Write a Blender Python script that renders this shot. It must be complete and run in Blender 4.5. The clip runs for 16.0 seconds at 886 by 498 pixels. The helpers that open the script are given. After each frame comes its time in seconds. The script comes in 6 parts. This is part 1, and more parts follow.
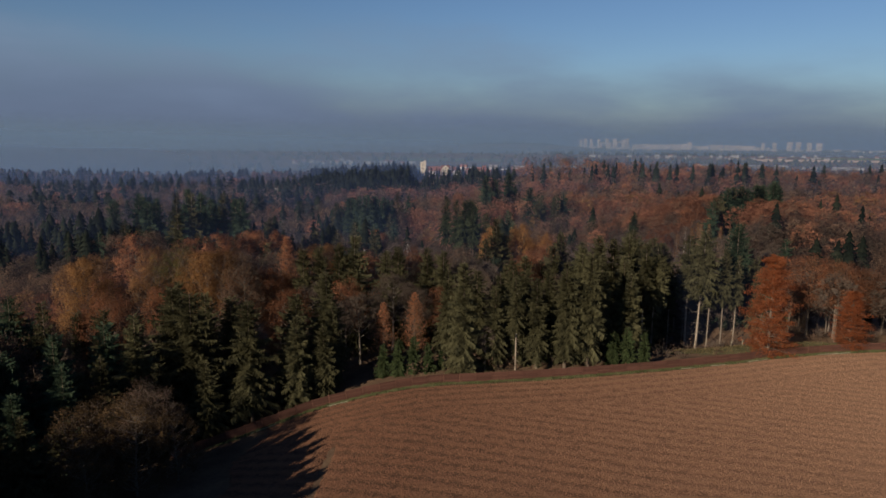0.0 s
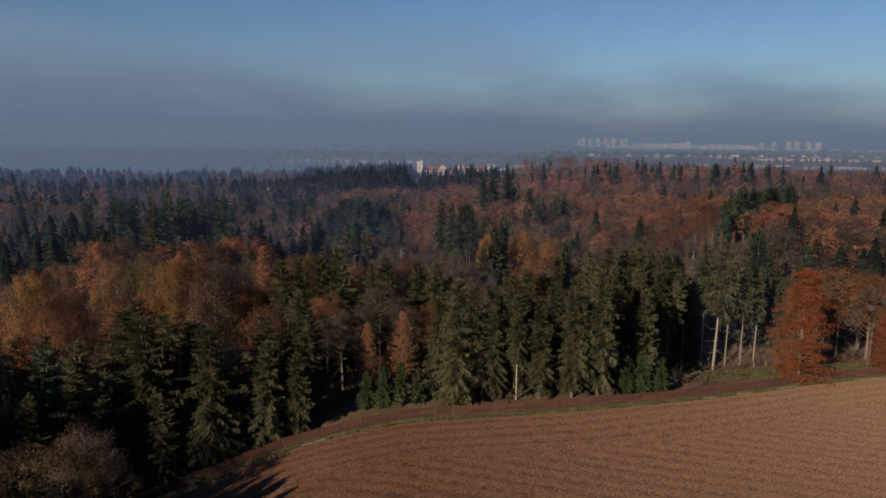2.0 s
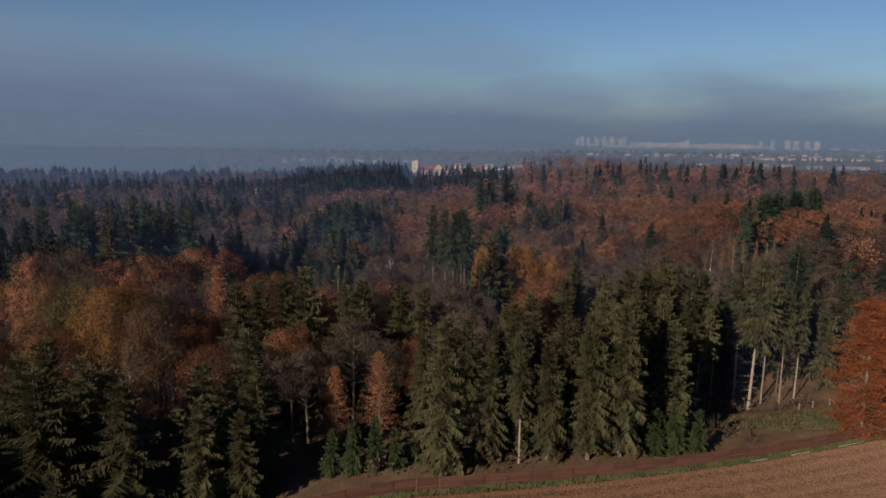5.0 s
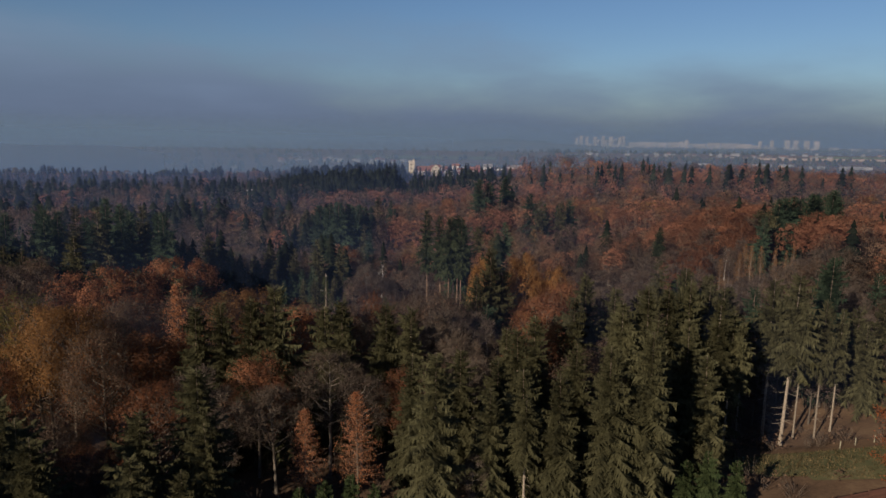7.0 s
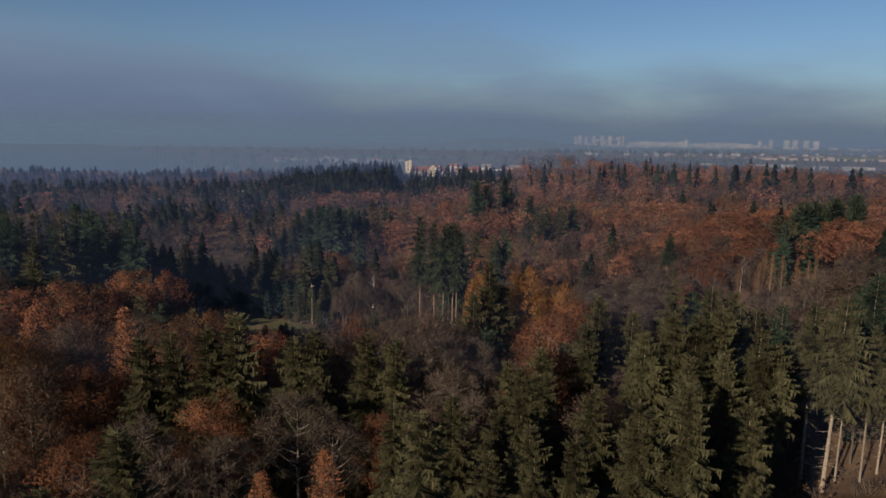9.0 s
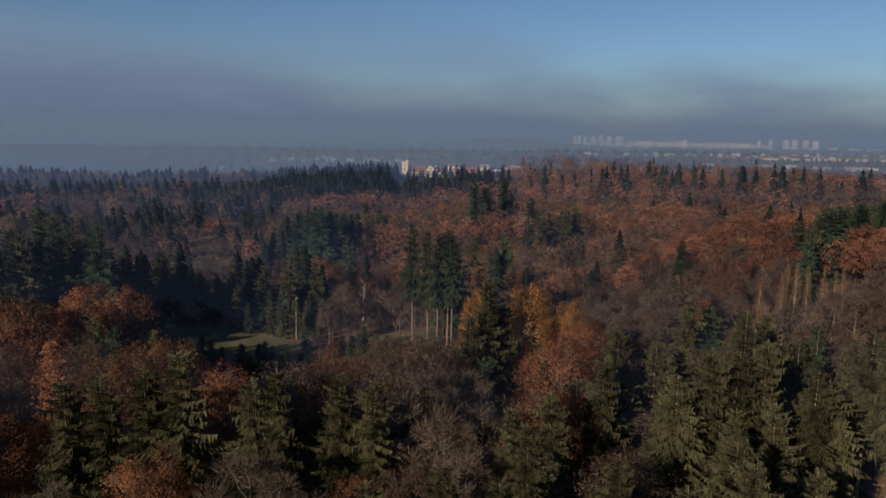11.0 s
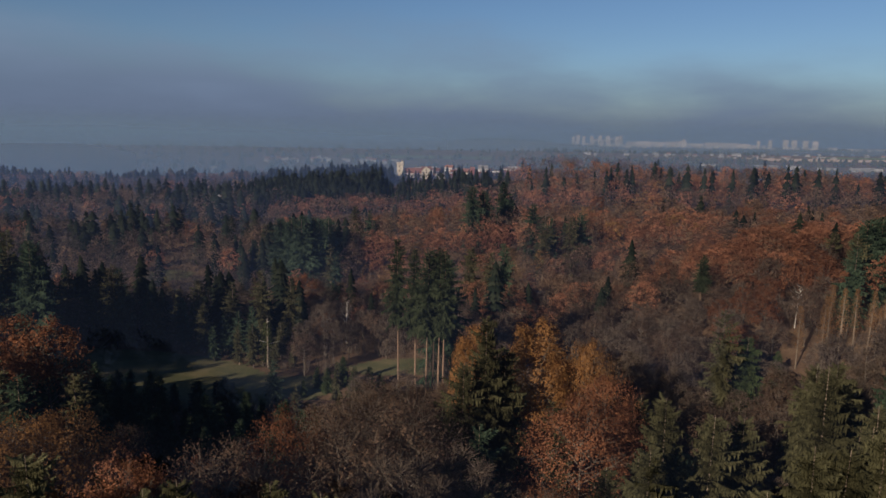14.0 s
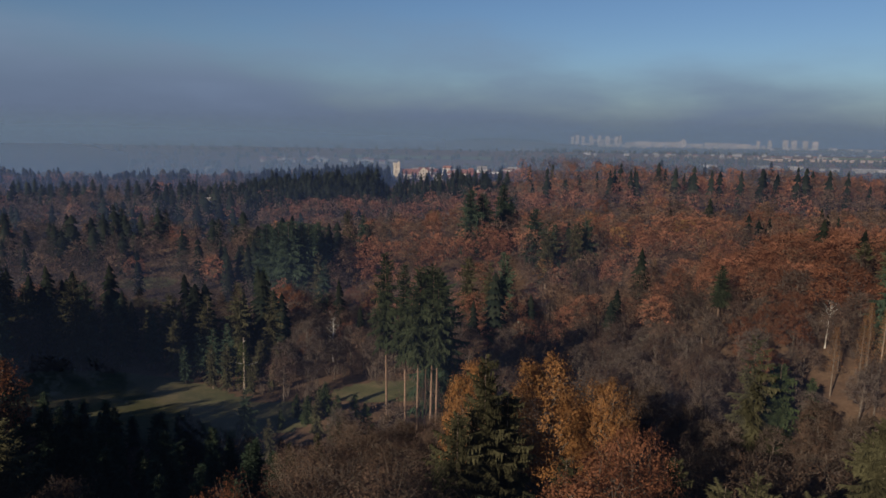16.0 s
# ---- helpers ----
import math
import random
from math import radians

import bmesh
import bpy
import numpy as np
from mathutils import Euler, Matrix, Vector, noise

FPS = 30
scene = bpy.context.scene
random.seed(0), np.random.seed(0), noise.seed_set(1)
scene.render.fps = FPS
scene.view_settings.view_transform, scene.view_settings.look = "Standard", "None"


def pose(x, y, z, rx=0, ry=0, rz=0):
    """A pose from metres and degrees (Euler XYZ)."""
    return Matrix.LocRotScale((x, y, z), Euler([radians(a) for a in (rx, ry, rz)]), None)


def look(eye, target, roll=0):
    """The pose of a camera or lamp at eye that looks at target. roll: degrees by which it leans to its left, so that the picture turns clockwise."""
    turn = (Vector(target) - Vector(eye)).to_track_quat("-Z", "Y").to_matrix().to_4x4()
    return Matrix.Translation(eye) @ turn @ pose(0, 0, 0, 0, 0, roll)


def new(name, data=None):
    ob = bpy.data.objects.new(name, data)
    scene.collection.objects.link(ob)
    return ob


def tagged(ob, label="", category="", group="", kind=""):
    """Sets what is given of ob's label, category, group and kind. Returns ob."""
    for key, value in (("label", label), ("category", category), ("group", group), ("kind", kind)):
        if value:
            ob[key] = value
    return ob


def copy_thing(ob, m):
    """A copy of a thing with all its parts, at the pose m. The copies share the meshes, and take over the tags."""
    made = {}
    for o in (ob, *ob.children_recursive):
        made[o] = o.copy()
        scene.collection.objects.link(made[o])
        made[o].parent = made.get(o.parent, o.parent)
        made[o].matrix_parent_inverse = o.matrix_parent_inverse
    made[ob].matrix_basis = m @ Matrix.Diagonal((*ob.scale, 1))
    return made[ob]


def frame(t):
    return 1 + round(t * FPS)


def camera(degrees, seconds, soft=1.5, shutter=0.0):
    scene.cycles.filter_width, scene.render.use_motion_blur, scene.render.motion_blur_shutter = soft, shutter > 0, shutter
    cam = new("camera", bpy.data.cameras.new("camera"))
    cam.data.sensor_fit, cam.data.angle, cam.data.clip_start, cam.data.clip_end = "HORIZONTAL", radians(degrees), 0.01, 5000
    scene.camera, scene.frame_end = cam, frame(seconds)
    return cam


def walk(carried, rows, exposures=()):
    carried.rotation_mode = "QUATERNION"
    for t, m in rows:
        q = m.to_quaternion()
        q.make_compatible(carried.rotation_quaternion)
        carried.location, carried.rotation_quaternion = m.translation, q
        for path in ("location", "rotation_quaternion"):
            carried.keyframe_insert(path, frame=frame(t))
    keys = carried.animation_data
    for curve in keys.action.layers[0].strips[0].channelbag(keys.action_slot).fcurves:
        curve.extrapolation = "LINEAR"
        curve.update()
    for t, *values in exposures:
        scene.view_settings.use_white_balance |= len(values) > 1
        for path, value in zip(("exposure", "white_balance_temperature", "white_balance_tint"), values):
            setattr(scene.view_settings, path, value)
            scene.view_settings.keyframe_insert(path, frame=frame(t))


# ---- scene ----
cam = camera(66.0, 16.0, soft=1.6)
# seconds, x, y, z, tilt, roll, yaw
ROWS = [
    (0.0, 0.000, 0.000, 47.000, 80.487, -0.600, 0.000),
    (1.0, 0.620, 8.169, 47.006, 80.444, -0.624, -0.068),
    (2.0, 1.240, 16.333, 47.012, 80.403, -0.648, -0.134),
    (3.0, 1.859, 24.490, 47.019, 80.366, -0.672, -0.198),
    (4.0, 2.478, 32.642, 47.025, 80.331, -0.696, -0.261),
    (5.0, 3.097, 40.787, 47.031, 80.299, -0.720, -0.322),
    (6.0, 3.715, 48.927, 47.037, 80.271, -0.744, -0.381),
    (7.0, 4.332, 57.061, 47.043, 80.245, -0.767, -0.439),
    (8.0, 4.949, 65.189, 47.050, 80.222, -0.791, -0.495),
    (9.0, 5.566, 73.311, 47.056, 80.202, -0.815, -0.550),
    (10.0, 6.182, 81.427, 47.062, 80.185, -0.839, -0.602),
    (11.0, 6.798, 89.537, 47.068, 80.171, -0.863, -0.653),
    (12.0, 7.413, 97.642, 47.074, 80.160, -0.887, -0.703),
    (13.0, 8.028, 105.740, 47.080, 80.152, -0.911, -0.751),
    (14.0, 8.642, 113.833, 47.087, 80.147, -0.935, -0.797),
    (15.0, 9.256, 121.919, 47.093, 80.144, -0.959, -0.841),
    (16.0, 9.870, 130.000, 47.099, 80.145, -0.983, -0.884),
]
walk(cam, [(t, pose(x, y, z, rx, ry, rz)) for t, x, y, z, rx, ry, rz in ROWS])

# ---- light ----
scene.view_settings.exposure = 0.7
SUN_AZ, SUN_EL = 218.5, 21.5   # compass bearing the sun stands at (0 is +y, clockwise), height above the horizon
world = bpy.data.worlds.new("world")
scene.world = world
world.use_nodes = True


def sun_vector():
    a, e = radians(SUN_AZ), radians(SUN_EL)
    return Vector((math.sin(a) * math.cos(e), math.cos(a) * math.cos(e), math.sin(e)))


def build_sky():
    nt = world.node_tree
    nt.nodes.clear()
    n = nt.nodes.new
    link = nt.links.new
    sky = n("ShaderNodeTexSky")
    sky.sky_type, sky.sun_disc = "NISHITA", False
    sky.sun_elevation, sky.sun_rotation = radians(SUN_EL), radians(SUN_AZ)
    sky.air_density, sky.dust_density, sky.ozone_density = 1.0, 0.6, 1.5
    co = n("ShaderNodeTexCoord")
    sep = n("ShaderNodeSeparateXYZ")
    link(co.outputs["Generated"], sep.inputs[0])
    # fog bank that lies on the horizon all round, its upper rim torn into long wisps
    stretch = n("ShaderNodeMapping")
    stretch.inputs["Scale"].default_value = (1.0, 1.0, 3.6)
    link(co.outputs["Generated"], stretch.inputs[0])
    wisp = n("ShaderNodeTexNoise")
    wisp.inputs["Scale"].default_value, wisp.inputs["Detail"].default_value = 3.0, 5.0
    wisp.inputs["Roughness"].default_value = 0.52
    link(stretch.outputs[0], wisp.inputs["Vector"])
    lift = n("ShaderNodeMath")
    lift.operation = "MULTIPLY_ADD"
    link(wisp.outputs["Fac"], lift.inputs[0])
    lift.inputs[1].default_value = -0.23
    link(sep.outputs["Z"], lift.inputs[2])
    side = n("ShaderNodeMath")      # the bank stands higher towards -x
    side.operation = "MULTIPLY_ADD"
    link(sep.outputs["X"], side.inputs[0])
    side.inputs[1].default_value = 0.06
    link(lift.outputs[0], side.inputs[2])
    ramp = n("ShaderNodeMapRange")
    ramp.interpolation_type = "SMOOTHSTEP"
    link(side.outputs[0], ramp.inputs["Value"])
    ramp.inputs["From Min"].default_value, ramp.inputs["From Max"].default_value = -0.115, 0.048
    ramp.inputs["To Min"].default_value, ramp.inputs["To Max"].default_value = 1.0, 0.0
    hue = n("ShaderNodeValToRGB")   # colour of the fog from the ground up
    cr = hue.color_ramp
    cr.elements[0].position, cr.elements[0].color = 0.0, FOG_LOW
    cr.elements[1].position, cr.elements[1].color = 0.12, FOG_HIGH
    mid = cr.elements.new(0.045)
    mid.color = FOG_MID
    link(sep.outputs["Z"], hue.inputs[0])
    fine = n("ShaderNodeTexNoise")      # torn streaks inside the bank
    fine.inputs["Scale"].default_value, fine.inputs["Detail"].default_value = 6.0, 5.0
    link(stretch.outputs[0], fine.inputs["Vector"])
    streak = n("ShaderNodeMapRange")
    link(fine.outputs["Fac"], streak.inputs["Value"])
    streak.inputs["From Min"].default_value, streak.inputs["From Max"].default_value = 0.3, 0.7
    streak.inputs["To Min"].default_value, streak.inputs["To Max"].default_value = 0.93, 1.07
    bank = n("ShaderNodeVectorMath")
    bank.operation = "SCALE"
    link(hue.outputs[0], bank.inputs[0])
    link(streak.outputs[0], bank.inputs["Scale"])
    tint = n("ShaderNodeMix")
    tint.data_type, tint.blend_type = "RGBA", "MULTIPLY"
    tint.inputs["Factor"].default_value = 1.0
    link(sky.outputs[0], tint.inputs["A"])
    tint.inputs["B"].default_value = SKY_TINT
    scale = n("ShaderNodeVectorMath")
    scale.operation = "SCALE"
    link(tint.outputs["Result"], scale.inputs[0])
    scale.inputs["Scale"].default_value = SKY_STRENGTH
    mix = n("ShaderNodeMix")
    mix.data_type = "RGBA"
    link(ramp.outputs[0], mix.inputs["Factor"])
    link(scale.outputs[0], mix.inputs["A"])
    link(bank.outputs[0], mix.inputs["B"])
    bg = n("ShaderNodeBackground")
    link(mix.outputs["Result"], bg.inputs[0])
    out = n("ShaderNodeOutputWorld")
    link(bg.outputs[0], out.inputs[0])


SKY_STRENGTH = 0.0375
SKY_TINT = (0.70, 0.88, 1.17, 1.0)
FOG_LOW = (0.072, 0.093, 0.142, 1)
FOG_MID = (0.083, 0.112, 0.168, 1)
FOG_HIGH = (0.103, 0.142, 0.206, 1)
build_sky()
sun = new("sun", bpy.data.lights.new("sun", "SUN"))
sun.data.energy, sun.data.angle, sun.data.color = 5.0, radians(0.6), (1.0, 0.83, 0.63)
sun.matrix_world = look(sun_vector() * 300, (0, 0, 0))

# ---- materials ----


def material(name):
    m = bpy.data.materials.new(name)
    m.use_nodes = True
    nt = m.node_tree
    nt.nodes.clear()
    out = nt.nodes.new("ShaderNodeOutputMaterial")
    return m, nt, out


def noise_node(nt, scale, detail=4.0, rough=0.55, vector=None):
    t = nt.nodes.new("ShaderNodeTexNoise")
    t.inputs["Scale"].default_value, t.inputs["Detail"].default_value, t.inputs["Roughness"].default_value = scale, detail, rough
    if vector is not None:
        nt.links.new(vector, t.inputs["Vector"])
    return t


def ramp_node(nt, fac, stops):
    r = nt.nodes.new("ShaderNodeValToRGB")
    el = r.color_ramp.elements
    el[0].position, el[0].color = stops[0][0], (*stops[0][1], 1)
    el[1].position, el[1].color = stops[-1][0], (*stops[-1][1], 1)
    for p, c in stops[1:-1]:
        e = el.new(p)
        e.color = (*c, 1)
    nt.links.new(fac, r.inputs[0])
    return r


def mix_node(nt, fac, a, b, blend="MIX"):
    m = nt.nodes.new("ShaderNodeMix")
    m.data_type, m.blend_type = "RGBA", blend
    for sock, v in ((m.inputs["Factor"], fac), (m.inputs["A"], a), (m.inputs["B"], b)):
        if isinstance(v, bpy.types.NodeSocket):
            nt.links.new(v, sock)
        elif isinstance(v, tuple):
            sock.default_value = (*v, 1)
        else:
            sock.default_value = v
    return m.outputs["Result"]


def foliage_material(name, dark, light, tree_spread=0.5, through_light=0.25):
    """Leaves or needles: each clump and each tree has its own tone, a little light passes through."""
    m, nt, out = material(name)
    link = nt.links.new
    geo = nt.nodes.new("ShaderNodeNewGeometry")
    info = nt.nodes.new("ShaderNodeObjectInfo")
    co = nt.nodes.new("ShaderNodeTexCoord")
    base = mix_node(nt, geo.outputs["Random Per Island"], dark, light)
    tone = nt.nodes.new("ShaderNodeMapRange")
    link(info.outputs["Random"], tone.inputs["Value"])
    tone.inputs["To Min"].default_value, tone.inputs["To Max"].default_value = 1 - tree_spread, 1 + tree_spread
    patch = noise_node(nt, 0.35, 3.0, 0.6, co.outputs["Object"])
    pm = nt.nodes.new("ShaderNodeMapRange")
    link(patch.outputs["Fac"], pm.inputs["Value"])
    pm.inputs["From Min"].default_value, pm.inputs["From Max"].default_value = 0.3, 0.7
    pm.inputs["To Min"].default_value, pm.inputs["To Max"].default_value = 0.65, 1.35
    leafy = noise_node(nt, 3.4, 4.0, 0.7, co.outputs["Object"])
    speck = nt.nodes.new("ShaderNodeMapRange")
    link(leafy.outputs["Fac"], speck.inputs["Value"])
    speck.inputs["From Min"].default_value, speck.inputs["From Max"].default_value = 0.34, 0.66
    speck.inputs["To Min"].default_value, speck.inputs["To Max"].default_value = 0.74, 1.26
    relief = nt.nodes.new("ShaderNodeBump")
    relief.inputs["Strength"].default_value, relief.inputs["Distance"].default_value = 0.5, 0.12
    link(leafy.outputs["Fac"], relief.inputs["Height"])
    both = nt.nodes.new("ShaderNodeMath")
    both.operation = "MULTIPLY"
    link(pm.outputs[0], both.inputs[0])
    link(speck.outputs[0], both.inputs[1])
    mul = nt.nodes.new("ShaderNodeMath")
    mul.operation = "MULTIPLY"
    link(tone.outputs[0], mul.inputs[0])
    link(both.outputs[0], mul.inputs[1])
    sc = nt.nodes.new("ShaderNodeVectorMath")
    sc.operation = "SCALE"
    link(base, sc.inputs[0])
    link(mul.outputs[0], sc.inputs["Scale"])
    dif = nt.nodes.new("ShaderNodeBsdfDiffuse")
    tra = nt.nodes.new("ShaderNodeBsdfTranslucent")
    link(sc.outputs[0], dif.inputs[0])
    link(sc.outputs[0], tra.inputs[0])
    link(relief.outputs[0], dif.inputs["Normal"])
    mx = nt.nodes.new("ShaderNodeMixShader")
    mx.inputs[0].default_value = through_light
    link(dif.outputs[0], mx.inputs[1])
    link(tra.outputs[0], mx.inputs[2])
    link(mx.outputs[0], out.inputs[0])
    return m


def rough_material(name, stops, scale=2.0, fine=18.0, bump=0.4, bump_distance=0.05, roughness=0.95, per_object=0.0, stretch=(1, 1, 1), spec=0.15, powder=0.3):
    """A matt surface: tones at two scales, grain in relief."""
    m, nt, out = material(name)
    link = nt.links.new
    co = nt.nodes.new("ShaderNodeTexCoord")
    mp = nt.nodes.new("ShaderNodeMapping")
    mp.inputs["Scale"].default_value = stretch
    link(co.outputs["Object"], mp.inputs[0])
    a = noise_node(nt, scale, 5.0, 0.6, mp.outputs[0])
    b = noise_node(nt, fine, 3.0, 0.6, mp.outputs[0])
    add = nt.nodes.new("ShaderNodeMath")
    add.operation = "MULTIPLY_ADD"
    link(b.outputs["Fac"], add.inputs[0])
    add.inputs[1].default_value = 0.5
    half = nt.nodes.new("ShaderNodeMath")
    half.operation = "MULTIPLY_ADD"
    link(a.outputs["Fac"], half.inputs[0])
    half.inputs[1].default_value, half.inputs[2].default_value = 1.0, -0.25
    link(half.outputs[0], add.inputs[2])
    col = ramp_node(nt, add.outputs[0], stops).outputs[0]
    if per_object:
        info = nt.nodes.new("ShaderNodeObjectInfo")
        tone = nt.nodes.new("ShaderNodeMapRange")
        link(info.outputs["Random"], tone.inputs["Value"])
        tone.inputs["To Min"].default_value, tone.inputs["To Max"].default_value = 1 - per_object, 1 + per_object
        sc = nt.nodes.new("ShaderNodeVectorMath")
        sc.operation = "SCALE"
        link(col, sc.inputs[0])
        link(tone.outputs[0], sc.inputs["Scale"])
        col = sc.outputs[0]
    bs = nt.nodes.new("ShaderNodeBsdfPrincipled")
    bs.inputs["Roughness"].default_value, bs.inputs["Specular IOR Level"].default_value = roughness, spec
    bs.inputs["Diffuse Roughness"].default_value = powder
    link(col, bs.inputs["Base Color"])
    if bump:
        bp = nt.nodes.new("ShaderNodeBump")
        bp.inputs["Strength"].default_value, bp.inputs["Distance"].default_value = bump, bump_distance
        link(add.outputs[0], bp.inputs["Height"])
        link(bp.outputs[0], bs.inputs["Normal"])
    link(bs.outputs[0], out.inputs[0])
    return m


NEEDLE = foliage_material("spruce_needles", (0.039, 0.038, 0.021), (0.064, 0.061, 0.034), 0.30, 0.32)
NEEDLE_BLUE = foliage_material("fir_needles", (0.022, 0.035, 0.023), (0.040, 0.057, 0.037), 0.25, 0.3)
NEEDLE_PINE = foliage_material("pine_needles", (0.023, 0.031, 0.018), (0.043, 0.052, 0.029), 0.25, 0.3)
LEAF_RUST = foliage_material("rust_leaves", (0.134, 0.060, 0.034), (0.182, 0.081, 0.045), 0.35, 0.5)
LEAF_BROWN = foliage_material("brown_leaves", (0.088, 0.059, 0.044), (0.118, 0.078, 0.057), 0.30, 0.5)
LEAF_YELLOW = foliage_material("ochre_leaves", (0.142, 0.076, 0.034), (0.185, 0.098, 0.043), 0.25, 0.5)
LEAF_LARCH = foliage_material("larch_needles", (0.195, 0.086, 0.044), (0.255, 0.114, 0.060), 0.12, 0.45)
LEAF_OLIVE = foliage_material("olive_leaves", (0.060, 0.056, 0.018), (0.095, 0.084, 0.027), 0.25, 0.4)
TWIG = foliage_material("bare_twigs", (0.056, 0.045, 0.038), (0.092, 0.072, 0.059), 0.25, 0.3)
BARK_SPRUCE = rough_material("spruce_bark", [(0.3, (0.07, 0.055, 0.042)), (0.7, (0.16, 0.125, 0.098))], 3.0, 14.0, 0.6, 0.04, per_object=0.3)
BARK_PINE = rough_material("pine_bark", [(0.3, (0.10, 0.068, 0.050)), (0.7, (0.19, 0.13, 0.095))], 2.0, 10.0, 0.6, 0.04, per_object=0.2)
BARK_GREY = rough_material("grey_bark", [(0.3, (0.055, 0.045, 0.037)), (0.7, (0.13, 0.107, 0.087))], 3.0, 12.0, 0.5, 0.03, per_object=0.3)
BARK_BIRCH = rough_material("birch_bark", [(0.32, (0.08, 0.07, 0.065)), (0.46, (0.36, 0.34, 0.31)), (0.8, (0.48, 0.46, 0.43))], 2.5, 9.0, 0.3, 0.02, stretch=(1, 1, 3))
LITTER = rough_material("forest_floor", [(0.25, (0.030, 0.020, 0.014)), (0.5, (0.065, 0.041, 0.026)), (0.8, (0.10, 0.068, 0.042))], 0.12, 1.6, 0.8, 0.3)
GRASS = rough_material("meadow_turf", [(0.25, (0.028, 0.036, 0.016)), (0.5, (0.058, 0.057, 0.028)), (0.8, (0.12, 0.096, 0.054))], 0.10, 1.3, 0.6, 0.15)
NEEDLE_YOUNG = foliage_material("young_needles", (0.024, 0.036, 0.016), (0.044, 0.056, 0.026), 0.2, 0.3)
BARK_PALE = rough_material("pale_bark", [(0.3, (0.10, 0.083, 0.066)), (0.7, (0.22, 0.185, 0.15))], 3.0, 12.0, 0.5, 0.03, per_object=0.25)
LEAF_COPPER = foliage_material("copper_leaves", (0.170, 0.057, 0.026), (0.228, 0.079, 0.036), 0.1, 0.45)
LEAF_GOLD = foliage_material("golden_beech_leaves", (0.200, 0.103, 0.042), (0.255, 0.132, 0.054), 0.1, 0.5)
BARK_BARE = rough_material("grey_branch_bark", [(0.3, (0.085, 0.072, 0.060)), (0.7, (0.19, 0.165, 0.14))], 3.0, 12.0, 0.5, 0.03, per_object=0.3)
LEAF_DULL = foliage_material("dull_oak_leaves", (0.058, 0.040, 0.022), (0.088, 0.058, 0.032), 0.2, 0.4)

# ---- mesh building ----


class Geo:
    """Vertices and faces gathered for one mesh."""

    def __init__(self):
        self.v, self.f, self.n = [], [], []      # n: where the surface faces at each vertex, if it is given

    def add(self, verts, faces):
        k = len(self.v)
        self.v.extend(verts)
        self.f.extend([tuple(i + k for i in f) for f in faces])

    def tube(self, path, radii, sides=5):
        k, n = len(self.v), len(path)
        for i, p in enumerate(path):
            a = path[max(i - 1, 0)]
            b = path[min(i + 1, n - 1)]
            d = (Vector(b) - Vector(a)).normalized()
            u = d.cross(Vector((0.31, 0.95, 0.12))).normalized()
            w = d.cross(u)
            for s in range(sides):
                t = 2 * math.pi * s / sides
                self.v.append(tuple(Vector(p) + (u * math.cos(t) + w * math.sin(t)) * radii[i]))
        for i in range(n - 1):
            for s in range(sides):
                s2 = (s + 1) % sides
                self.f.append((k + i * sides + s, k + i * sides + s2, k + (i + 1) * sides + s2, k + (i + 1) * sides + s))

    def box(self, c, size, turn=0.0):
        cs, sn = math.cos(turn), math.sin(turn)
        vs = []
        for dz in (-0.5, 0.5):
            for dx, dy in ((-0.5, -0.5), (0.5, -0.5), (0.5, 0.5), (-0.5, 0.5)):
                x, y = dx * size[0], dy * size[1]
                vs.append((c[0] + x * cs - y * sn, c[1] + x * sn + y * cs, c[2] + dz * size[2]))
        self.add(vs, [(3, 2, 1, 0), (4, 5, 6, 7), (0, 1, 5, 4), (1, 2, 6, 5), (2, 3, 7, 6), (3, 0, 4, 7)])

    def mesh(self, name, mat, smooth=False):
        me = bpy.data.meshes.new(name)
        me.from_pydata(self.v, [], self.f)
        me.materials.append(mat)
        if smooth:
            me.shade_smooth()
        me.update()
        if self.n and len(self.n) == len(self.v):
            me.shade_smooth()
            me.normals_split_custom_set_from_vertices([tuple(Vector(n).normalized()) for n in self.n])
        return me


def part(name, geo, mat, parent, label="", smooth=False):
    ob = new(name, geo.mesh(name, mat, smooth))
    ob.parent = parent
    if label:
        tagged(ob, label)
    return ob


def limb(rng, start, way, length, droop, bend, steps):
    """Points of a limb that grows from start along way, sinking or rising by droop, with a wavering line."""
    p, d = Vector(start), Vector(way).normalized()
    pts = [tuple(p)]
    for _ in range(steps):
        d = (d + Vector((rng.uniform(-bend, bend), rng.uniform(-bend, bend), rng.uniform(-bend, bend) + droop))).normalized()
        p = p + d * (length / steps)
        pts.append(tuple(p))
    return pts


